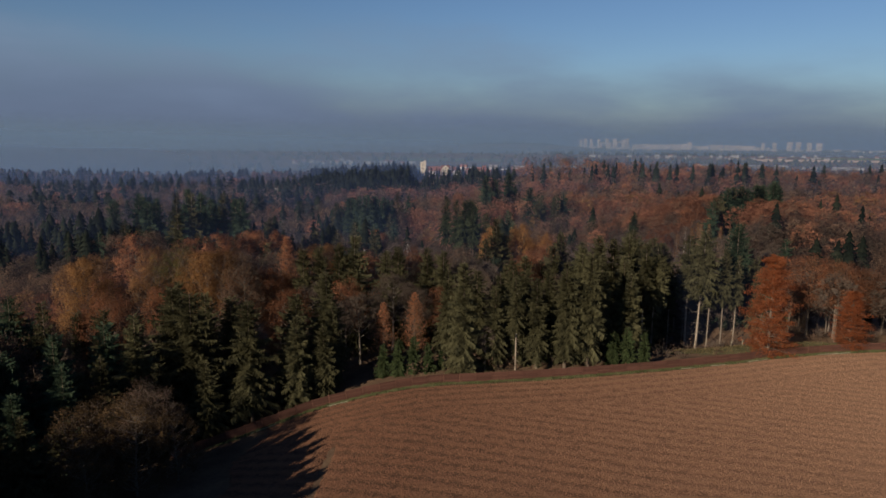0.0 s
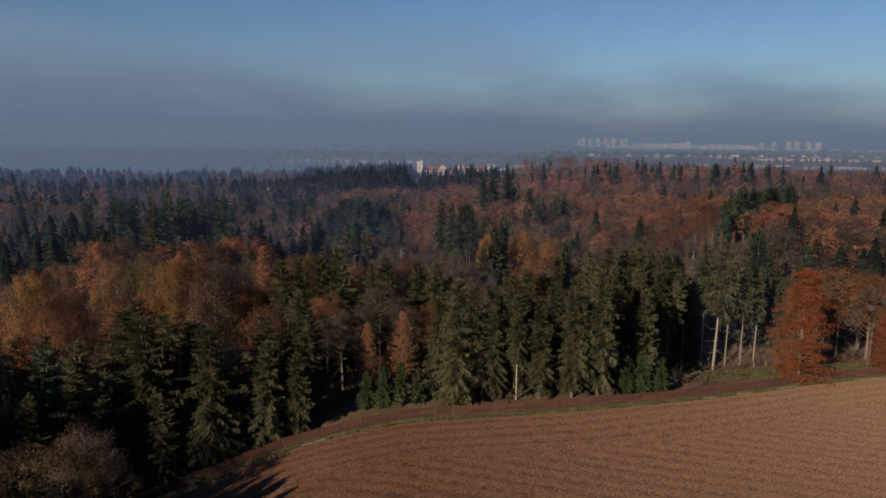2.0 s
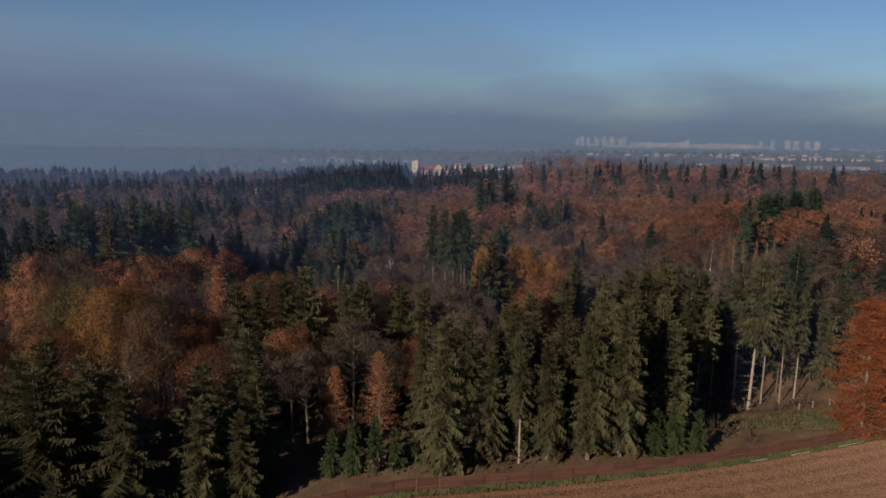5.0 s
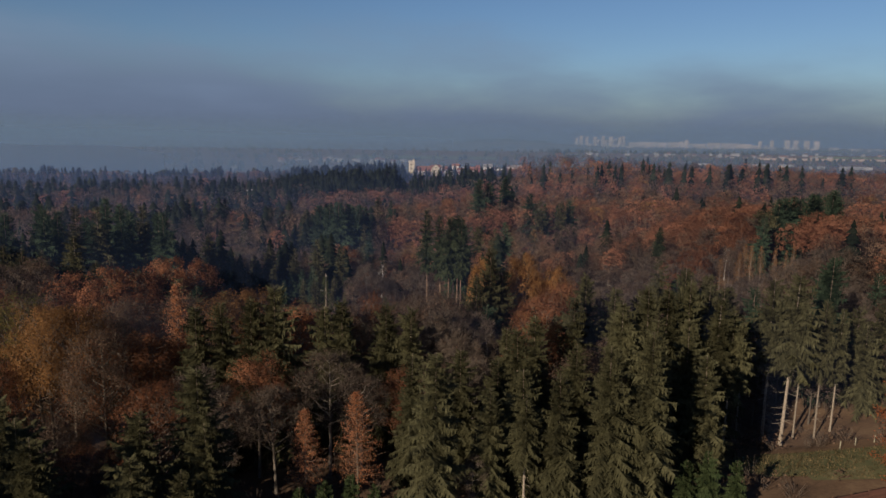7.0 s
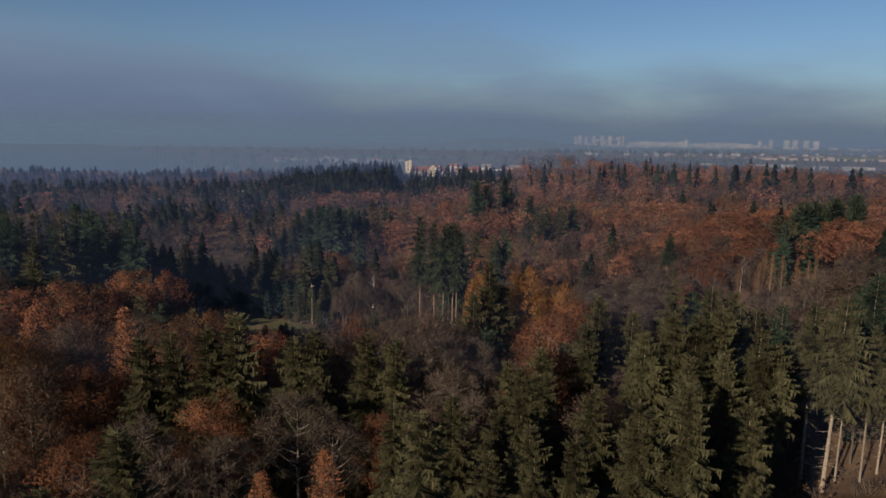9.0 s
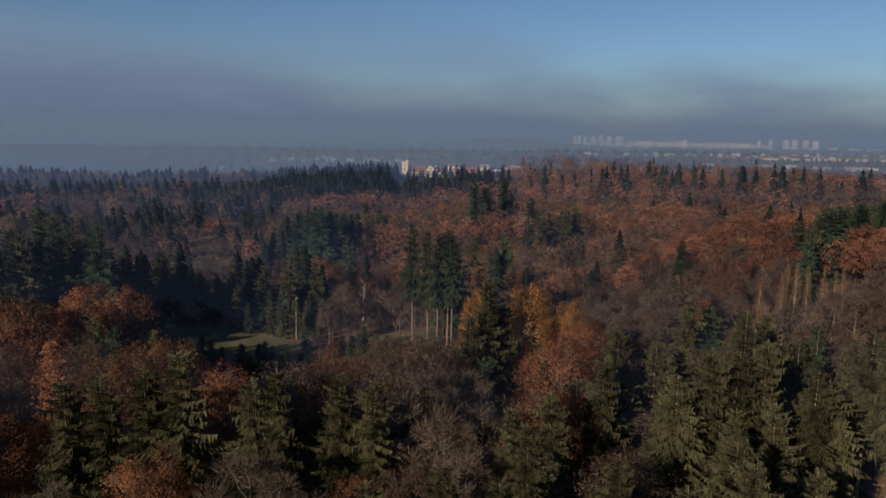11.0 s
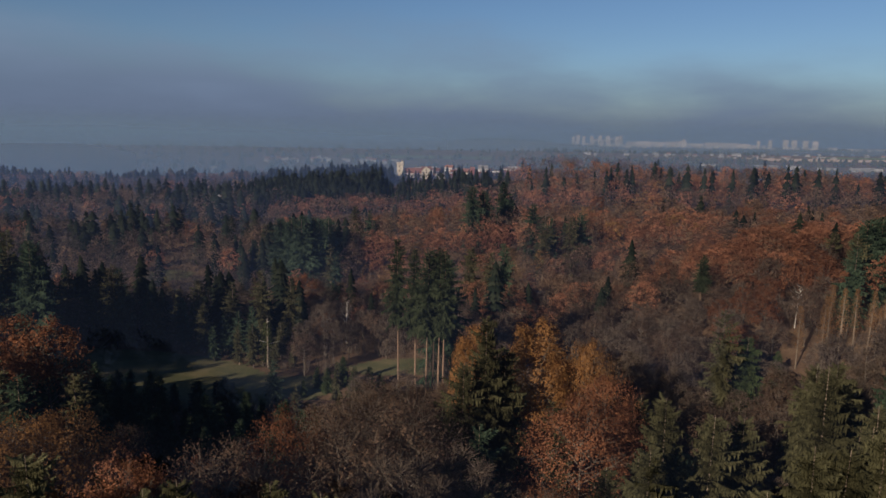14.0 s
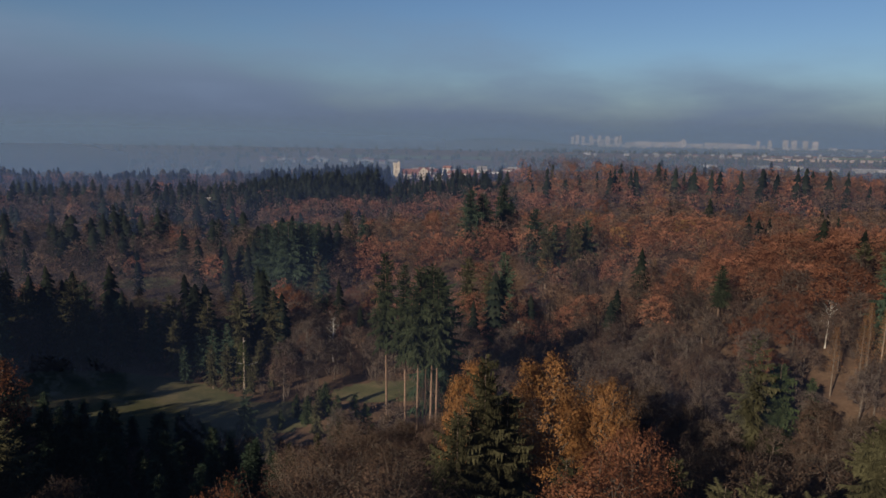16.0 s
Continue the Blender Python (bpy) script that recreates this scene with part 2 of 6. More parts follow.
def spruce_geo(rng, h, r, base, step, per, fringe, dead=0, core=0.0, sprays=1):
    """Trunk and boughs of a spruce: whorls of sagging boughs, each fringed with hanging sprays."""
    trunk, crown = Geo(), Geo()
    lean = (rng.uniform(-0.25, 0.25), rng.uniform(-0.25, 0.25))
    pts = [(lean[0] * t * t, lean[1] * t * t, h * t) for t in (0, 0.08, 0.3, 0.6, 1.0)]
    w = h * 0.0125
    trunk.tube(pts, [w * 1.35, w, w * 0.8, w * (0.42 if base < 0.4 else 0.5), 0.02], 7 if fringe > 3 else 4)
    for _ in range(dead):     # dead snags under the crown
        z = rng.uniform(0.12, base + 0.08) * h
        a = rng.uniform(0, 6.283)
        q = limb(rng, (0, 0, z), (math.cos(a), math.sin(a), -0.15), rng.uniform(0.8, 2.2), -0.05, 0.12, 3)
        trunk.tube(q, [0.035, 0.028, 0.018, 0.008], 3)
    if core:        # the dark close inside of the crown
        rows, m, k = 6, 6, len(crown.v)
        for j in range(rows + 1):
            t = j / rows
            for i in range(m):
                a = 6.283 * (i + 0.5 * (j % 2)) / m
                q = core * r * (1 - t) ** 0.6 * rng.uniform(0.6, 1.25)
                crown.v.append((math.cos(a) * q, math.sin(a) * q, h * (base + (0.80 - base) * t) + rng.uniform(-0.4, 0.4)))
        for j in range(rows):
            for i in range(m):
                crown.f.append((k + j * m + i, k + j * m + (i + 1) % m, k + (j + 1) * m + (i + 1) % m, k + (j + 1) * m + i))
    z = base * h
    turn = rng.uniform(0, 6)
    lop = [rng.uniform(0.72, 1.2) for _ in range(8)]     # sides that grew better or worse
    while z < h * 0.985:
        t = (z - base * h) / (h - base * h)
        reach = r * (1 - t) ** 0.47 * min(1.0, 0.72 + t * 1.6)
        n = max(3, int(per * (0.5 + 0.6 * (1 - t)) + rng.random()))
        for i in range(n):
            a = turn + 6.283 * i / n + rng.uniform(-0.35, 0.35)
            side = lop[int(a / 6.283 * 8) % 8]
            ln = reach * side * rng.uniform(0.45, 1.25) + 0.12
            if rng.random() < 0.10:
                continue
            rise = 0.55 * t - 0.15 + rng.uniform(-0.12, 0.12)
            dx, dy = math.cos(a), math.sin(a)
            x0, y0 = lean[0] * (z / h) ** 2, lean[1] * (z / h) ** 2
            spine = []
            segs = max(2, fringe)
            for s in range(segs + 1):
                u = 0.08 + 0.92 * s / segs
                sag = rise * u - 0.62 * u * u * (1 - t * 0.75) + 0.20 * u ** 4
                spine.append(Vector((x0 + dx * ln * u, y0 + dy * ln * u, z + ln * sag)))
            side_v = Vector((-dy, dx, 0))
            for s in range(segs):
                p, q = spine[s], spine[s + 1]
                u = (s + 0.6) / segs
                spread = (ln * (0.21 * (1 - u) + 0.08) * rng.uniform(0.6, 1.35) + 0.10) * (1.5 if sprays > 1 else 1.0)
                hang = -spread * (0.55 + 0.5 * rng.random()) * (1 - 0.6 * t)
                fwd = (q - p) * rng.uniform(0.7, 1.3)
                for sg in (-1, 1):
                    for m in range(sprays):
                        a0, a1 = p.lerp(q, m / sprays), p.lerp(q, (m + 1.25) / sprays) if sprays > 1 else q
                        tip = a0 + (q - p) * (0.5 / sprays) + side_v * sg * spread * rng.uniform(0.55, 1.2) + fwd * (0.8 if sprays > 1 else 1.0) + Vector((0, 0, hang * rng.uniform(0.3, 1.3)))
                        k = len(crown.v)
                        crown.v.extend([tuple(a0), tuple(a1), tuple(tip)])
                        crown.f.append((k, k + 1, k + 2))
                if fringe > 2 and rng.random() < 0.75:
                    low = p + (q - p) * rng.uniform(0.2, 0.9) + Vector((rng.uniform(-0.15, 0.15), rng.uniform(-0.15, 0.15), -spread * rng.uniform(0.6, 1.6) - 0.2))
                    k = len(crown.v)
                    crown.v.extend([tuple(p), tuple(q), tuple(low)])
                    crown.f.append((k, k + 1, k + 2))
        z += step * rng.uniform(0.75, 1.25) * (1.0 - 0.5 * t)
        turn += 1.1
    return trunk, crown


def leaf_fleck(g, rng, c, size):
    """One clump of leaves: a bent four-cornered fleck, turned at random."""
    u = Vector((rng.gauss(0, 1), rng.gauss(0, 1), rng.gauss(0, 0.7))).normalized()
    w = u.cross(Vector((rng.gauss(0, 1), rng.gauss(0, 1), rng.gauss(0, 1)))).normalized()
    a, b = size * rng.uniform(0.6, 1.3), size * rng.uniform(0.35, 0.85)
    n = u.cross(w) * size * 0.3
    k = len(g.v)
    g.v.extend([tuple(c - u * a), tuple(c + w * b + n * rng.uniform(-1, 1)), tuple(c + u * a * rng.uniform(0.7, 1.2)), tuple(c - w * b * rng.uniform(0.6, 1.2) + n * rng.uniform(-1, 1))])
    g.f.append((k, k + 1, k + 2, k + 3))


GOLD = 1.618034
ICO_V = [Vector(v).normalized() for v in ((-1, GOLD, 0), (1, GOLD, 0), (-1, -GOLD, 0), (1, -GOLD, 0), (0, -1, GOLD), (0, 1, GOLD), (0, -1, -GOLD), (0, 1, -GOLD), (GOLD, 0, -1), (GOLD, 0, 1), (-GOLD, 0, -1), (-GOLD, 0, 1))]
ICO_F = [(0, 11, 5), (0, 5, 1), (0, 1, 7), (0, 7, 10), (0, 10, 11), (1, 5, 9), (5, 11, 4), (11, 10, 2), (10, 7, 6), (7, 1, 8), (3, 9, 4), (3, 4, 2), (3, 2, 6), (3, 6, 8), (3, 8, 9), (4, 9, 5), (2, 4, 11), (6, 2, 10), (8, 6, 7), (9, 8, 1)]
OCT_V = [Vector(v) for v in ((1, 0, 0), (0, 1, 0), (-1, 0, 0), (0, -1, 0), (0, 0, 1), (0, 0, -1))]
OCT_F = [(0, 1, 4), (1, 2, 4), (2, 3, 4), (3, 0, 4), (1, 0, 5), (2, 1, 5), (3, 2, 5), (0, 3, 5)]


def lump(g, rng, c, rad, plain=False):
    """The close inner mass of one leaf cushion: a small rough knob, lopsided and dented."""
    vs, fs = (OCT_V, OCT_F) if plain else (ICO_V, ICO_F)
    turn = Euler((rng.uniform(0, 6), rng.uniform(0, 6), rng.uniform(0, 6))).to_matrix()
    g.add([tuple(c + (turn @ v) * rad * rng.uniform(0.68, 1.22)) for v in vs], fs)
    g.n.extend([tuple(turn @ v) for v in vs])


def broadleaf_geo(rng, h, r, fork, limbs, flecks, fleck, twigs, upright=0.6, sides=6, fill=1.0, skirt=1.45, stem=0.013, core=0.0):
    """Trunk with limbs that each carry a rounded cushion of the crown: twigs inside, flecks of leaves on its outside."""
    wood, twig, crown = Geo(), Geo(), Geo()
    w = h * stem
    bend = (rng.uniform(-0.5, 0.5), rng.uniform(-0.5, 0.5))
    top = fork + (1 - fork) * 0.62
    spine = [(bend[0] * t * t, bend[1] * t * t, h * top * t) for t in (0, 0.06, 0.35, 0.7, 1.0)]
    wood.tube(spine, [w * 1.5, w * 1.1, w * 0.85, w * 0.55, w * 0.2], sides)
    mid, tall = h * (fork + (1 - fork) * 0.42), h * (1 - fork) * 0.5
    cushions = []
    for i in range(limbs):
        # directions spread evenly over a dome, with a loose skirt below
        k = (i + 0.5) / limbs
        zz = 1.0 - skirt * k
        a = i * 2.39996 + rng.uniform(-0.35, 0.35)
        fl = math.sqrt(max(0.0, 1 - zz * zz))
        if skirt > 1.6 and zz < 0.2:
            fl = rng.uniform(0.78, 1.1)
        c = Vector((math.cos(a) * fl * r * 0.72 * rng.uniform(0.85, 1.12), math.sin(a) * fl * r * 0.72 * rng.uniform(0.85, 1.12), mid + zz * tall * 0.78 * rng.uniform(0.85, 1.1)))
        rad = r * rng.uniform(0.24, 0.42)
        if skirt > 1.6:     # a tree with free-standing lower boughs is more ragged
            rad = r * rng.uniform(0.19, 0.34)
            c.x *= rng.uniform(0.8, 1.3)
            c.y *= rng.uniform(0.8, 1.3)
        cushions.append((c, rad))
        z0 = max(h * fork, min(h * top, c.z - fl * r * 0.55))
        s0 = Vector((bend[0] * (z0 / h / top) ** 2, bend[1] * (z0 / h / top) ** 2, z0))
        lw = w * 0.40 * (1 - 0.35 * z0 / h)
        m1 = s0.lerp(c, 0.4) + Vector((rng.uniform(-0.3, 0.3), rng.uniform(-0.3, 0.3), -0.25))
        m2 = s0.lerp(c, 0.75) + Vector((rng.uniform(-0.3, 0.3), rng.uniform(-0.3, 0.3), -0.1))
        if sides > 3:
            wood.tube([tuple(s0), tuple(m1), tuple(m2), tuple(c)], [lw, lw * 0.72, lw * 0.45, lw * 0.2], 4 if sides > 4 else 3)
        if sides > 4:
            for _ in range(4):
                d = Vector((rng.gauss(0, 1), rng.gauss(0, 1), rng.gauss(0.6, 0.7)))
                q = limb(rng, tuple(m2.lerp(c, rng.random())), d, rad * rng.uniform(0.7, 1.1), 0.08, 0.22, 3)
                wood.tube(q, [lw * 0.3, lw * 0.22, lw * 0.14, lw * 0.05], 3)
    for _ in range(twigs):
        c, rad = cushions[rng.randrange(limbs)]
        d = Vector((rng.gauss(0, 1), rng.gauss(0, 1), rng.gauss(0.35, 0.8))).normalized()
        p = c + d * rad * rng.uniform(0.1, 0.7)
        e = (d + Vector((rng.gauss(0, 0.35), rng.gauss(0, 0.35), rng.gauss(0.25, 0.3)))).normalized()
        s = e.cross(Vector((rng.gauss(0, 1), rng.gauss(0, 1), rng.gauss(0, 1)))).normalized() * rng.uniform(0.02, 0.04) * (1.0 if sides > 4 else 1.9)
        k = len(twig.v)
        twig.v.extend([tuple(p - s), tuple(p + s), tuple(p + e * rad * rng.uniform(0.4, 0.85))])
        twig.f.append((k, k + 1, k + 2))
    sprays = []
    for c, rad in cushions:
        if core:
            lump(crown, rng, c - Vector((0, 0, rad * 0.1)), rad * core, False)
        for _ in range(7):
            d = Vector((rng.gauss(0, 1), rng.gauss(0, 1), rng.gauss(0.4, 0.9))).normalized()
            sprays.append((c + d * rad * rng.uniform(0.62, 0.92), d, rad * rng.uniform(0.42, 0.70)))
    for _ in range(flecks):
        c, out_d, rad = sprays[rng.randrange(len(sprays))]
        e = Vector((rng.gauss(0, 1), rng.gauss(0, 1), rng.gauss(0.3, 0.8))).normalized()
        p = c + e * rad * (1.0 - 0.6 * rng.random() ** 2 * fill) * rng.uniform(0.9, 1.15)
        n = (out_d * 0.45 + e * 0.5 + Vector((rng.gauss(0, 0.5), rng.gauss(0, 0.5), rng.gauss(0.3, 0.5)))).normalized()
        u = n.cross(Vector((rng.gauss(0, 1), rng.gauss(0, 1), rng.gauss(0, 1)))).normalized()
        v = n.cross(u)
        a, b = fleck * rng.uniform(0.7, 1.4), fleck * rng.uniform(0.6, 1.2)
        k = len(crown.v)
        crown.v.extend([tuple(p - u * a - v * b * 0.4), tuple(p + u * a - v * b * rng.uniform(0.1, 0.6)), tuple(p + v * b + u * a * rng.uniform(-0.6, 0.6) - n * fleck * rng.uniform(-0.3, 0.5))])
        crown.f.append((k, k + 1, k + 2))
        away = (p - Vector((0, 0, mid))).normalized()
        facing = tuple((out_d * 0.55 + e * 0.35 + away * 0.5 + n * 0.35 + Vector((0, 0, 0.15))).normalized())
        crown.n.extend([facing] * 3)
    return wood, twig, crown


def layered_geo(rng, h, r, base, boughs, flecks, fleck):
    """A beech that stands free, leafed to the ground: level boughs that carry flat, ragged sprays of leaves."""
    wood, twig, crown = Geo(), Geo(), Geo()
    w = h * 0.012
    wood.tube([(0, 0, h * t) for t in (0, 0.06, 0.35, 0.7, 0.97)], [w * 1.5, w * 1.1, w * 0.8, w * 0.4, 0.02], 6)
    sprays = []
    for i in range(boughs):
        t = (i + rng.random()) / boughs
        z = h * (base + (0.93 - base) * t)
        a = i * 2.39996 + rng.uniform(-0.5, 0.5)
        ln = r * min(1.0, 0.72 + 1.1 * t) * (1 - t) ** 0.45 * rng.uniform(0.62, 1.14) + 0.4
        q = limb(rng, (0, 0, z), (math.cos(a), math.sin(a), 0.10 + 0.9 * t), ln, -0.07, 0.10, 4)
        wood.tube(q, [0.09 * (1 - 0.6 * t), 0.06 * (1 - 0.5 * t), 0.04, 0.02, 0.008], 3)
        for j in range(5):
            u = rng.uniform(0.35, 1.05)
            p = Vector(q[0]).lerp(Vector(q[4]), u) + Vector((rng.gauss(0, ln * 0.13), rng.gauss(0, ln * 0.13), rng.gauss(-0.1, 0.16)))
            sprays.append((p, 0.35 + 0.13 * ln * rng.uniform(0.6, 1.3)))
    for _ in range(flecks):
        c, rad = sprays[rng.randrange(len(sprays))]
        p = c + Vector((rng.gauss(0, rad * 0.62), rng.gauss(0, rad * 0.62), rng.gauss(0, rad * 0.26)))
        leaf_fleck(crown, rng, p, fleck)
    return wood, twig, crown


def larch_geo(rng, h, r, base, step, per, flecks_per, fleck):
    """A larch or tall light conifer: short level boughs set with soft tufts."""
    wood, crown = Geo(), Geo()
    w = h * 0.011
    wood.tube([(0, 0, h * t) for t in (0, 0.08, 0.4, 0.8, 1)], [w * 1.3, w, w * 0.8, w * 0.4, 0.015], 5)
    z, turn = base * h, 0.0
    while z < h * 0.98:
        t = (z / h - base) / (1 - base)
        reach = r * (1 - t) ** 0.8 * min(1, 0.6 + 3 * t)
        for i in range(per):
            a = turn + 6.283 * i / per + rng.uniform(-0.4, 0.4)
            ln = reach * rng.uniform(0.55, 1.15) + 0.1
            q = limb(rng, (0, 0, z), (math.cos(a), math.sin(a), 0.25), ln, 0.0, 0.12, 2)
            wood.tube(q, [0.035, 0.022, 0.006], 3)
            for _ in range(flecks_per):
                u = rng.uniform(0.15, 1.05)
                c = Vector(q[0]).lerp(Vector(q[2]), u) + Vector((rng.gauss(0, 0.16), rng.gauss(0, 0.16), rng.gauss(-0.05, 0.14)))
                leaf_fleck(crown, rng, c, fleck)
        z += step * rng.uniform(0.8, 1.2)
        turn += 0.9
    return wood, crown


PROTO = {}


def tree_proto(kind, name, category, pieces, h):
    """Registers one tree: an empty at its foot, its pieces under it, kept far below ground until it is copied."""
    root = new(name)
    for pname, geo, mat, label, smooth in pieces:
        if geo.f:
            ob = part(pname, geo, mat, root, label, smooth)
            if pname == "branchwork":
                ob["kind"] = "stuff"
    root.empty_display_size = 0.5
    PROTO.setdefault(kind, []).append((root, h))
    root["category"] = category
    return root


def stand(kind, x, y, h, label, group="", spin=None, wide=1.0, rng=random):
    """Plants one tree of a kind at x, y, h metres tall."""
    root, h0 = PROTO[kind][rng.randrange(len(PROTO[kind]))]
    s = h / h0
    ob = copy_thing(root, Matrix.Identity(4))
    a = rng.uniform(0, 6.283) if spin is None else spin
    ob.matrix_basis = Matrix.LocRotScale((x, y, ground_z(x, y) - 0.12), Euler((rng.gauss(0, 0.010), rng.gauss(0, 0.010), a)), (s * wide, s * wide, s))
    tagged(ob, label, root["category"], group)
    PLANTED.append((x, y, h))
    return ob


PLANTED = []

# ---- ground ----


def smooth(a, b, t):
    t = min(1.0, max(0.0, (t - a) / (b - a)))
    return t * t * (3 - 2 * t)


def bump(x, y, cx, cy, sx, sy):
    return math.exp(-0.5 * (((x - cx) / sx) ** 2 + ((y - cy) / sy) ** 2))


def edge_y(x):
    """The forest edge north of the field, along which the fence runs."""
    if x > 66:
        return 140.55 + 6.5 * (1 - math.exp(-(x - 66) / 18)) + 0.08 * (x - 66)
    return 124.8 + 0.10 * x + 0.0021 * x * x if x > 0 else 124.8 + 0.26 * x if x > -24 else 118.56 + 0.55 * (x + 24)


WEST = -31.0    # where the field ends in the west


def ground_z(x, y):
    plateau = -9.0 * smooth(-2, -60, x) * smooth(50, 115, y) + 0.25 * math.sin(x * 0.05) * math.sin(y * 0.06)
    floor = -13.0
    floor += 19.0 * bump(x, y, 135, 300, 42, 70)         # east hill
    floor += 9.0 * bump(x, y, -92, 245, 28, 45)          # bank west of the meadow
    floor -= 8.0 * bump(x, y, -110, 415, 70, 60)         # hollow with the small lawns
    floor += 9.0 * smooth(-40, 120, x) * smooth(330, 500, y)      # wooded ridge in the north-east
    floor += 4.0 * bump(x, y, 20, 440, 60, 60)
    floor += 17.0 * bump(x, y, 20, 740, 150, 70)         # castle hill
    floor += 4.5 * smooth(70, 150, x) * smooth(490, 560, y)          # its crest
    floor -= 1.5 * smooth(-60, -250, x) * smooth(430, 560, y)
    floor += 4.0 * bump(x, y, 10, 262, 26, 22)           # knoll with the pines
    floor += (noise.noise(Vector((x * 0.012, y * 0.012, 3.0))) * 3.0)
    s = smooth(-2, 66 + 34 * smooth(52, 28, x), y - edge_y(x)) if y > 60 else 0.0
    near = plateau * (1 - s) + floor * s - 2.6 * bump(x, y, 67, 176, 14, 11)     # hollow behind the glade
    far = smooth(800, 1050, y)
    z = near * (1 - far) + (-16.0 - 16.0 * smooth(2400, 4300, y)) * far
    z += 30 * bump(x, y, 420, 4300, 330, 200)
    return z


def sheet(name, xs, ys, mat, zf, keep=None):
    g = Geo()
    index = {}
    for j, y in enumerate(ys):
        for i, x in enumerate(xs):
            index[i, j] = len(g.v)
            g.v.append((x, y, zf(x, y)))
    for j in range(len(ys) - 1):
        for i in range(len(xs) - 1):
            if keep is None or keep((xs[i] + xs[i + 1]) / 2, (ys[j] + ys[j + 1]) / 2):
                g.f.append((index[i, j], index[i + 1, j], index[i + 1, j + 1], index[i, j + 1]))
    ob = new(name, g.mesh(name, mat, True))
    return ob


def steps(*runs):
    out = [runs[0][0]]
    for a, b, s in runs:
        n = max(1, round((b - a) / s))
        out += [a + (b - a) * (k + 1) / n for k in range(n)]
    return out


tagged(sheet("ground", steps((-4800, -900, 260), (-900, -200, 40), (-200, 200, 5), (200, 900, 40), (900, 4800, 260)),
             steps((-600, -100, 100), (-100, 40, 10), (40, 460, 5), (460, 1100, 20), (1100, 4900, 100)), LITTER, ground_z),
       "forest floor and open plain with brown leaf litter", "ground", kind="structure")

FURROW = -0.292     # the furrows' bearing


def field_rows(x, y):
    """Across the rows: along the furrows inside the field, along its border on the headlands."""
    inner = -x * math.sin(FURROW) + y * math.cos(FURROW)
    d = edge_y(x) - y
    k = smooth(13.0, 16.0, d)
    return inner * k - d * 0.96 * (1 - k)


def field_z(x, y):
    u = field_rows(x, y)
    w = 0.5 * noise.noise(Vector((x * 0.05, y * 0.05, 1.0)))
    rows = 0.032 * math.sin(u * 6.283 / 2.7 + w * 2) + 0.022 * math.sin(u * 6.283 / 1.35 + w)
    clods = 0.03 * noise.noise(Vector((x * 1.0, y * 1.0, 0))) + 0.07 * abs(noise.noise(Vector((x * 2.1, y * 2.1, 5))))
    groove = -0.5 * math.exp(-((x + 16.8 - 0.03 * (y - 92)) / 0.45) ** 2) * smooth(100.5, 98.5, y)
    return ground_z(x, y) + 0.16 + rows + clods + groove


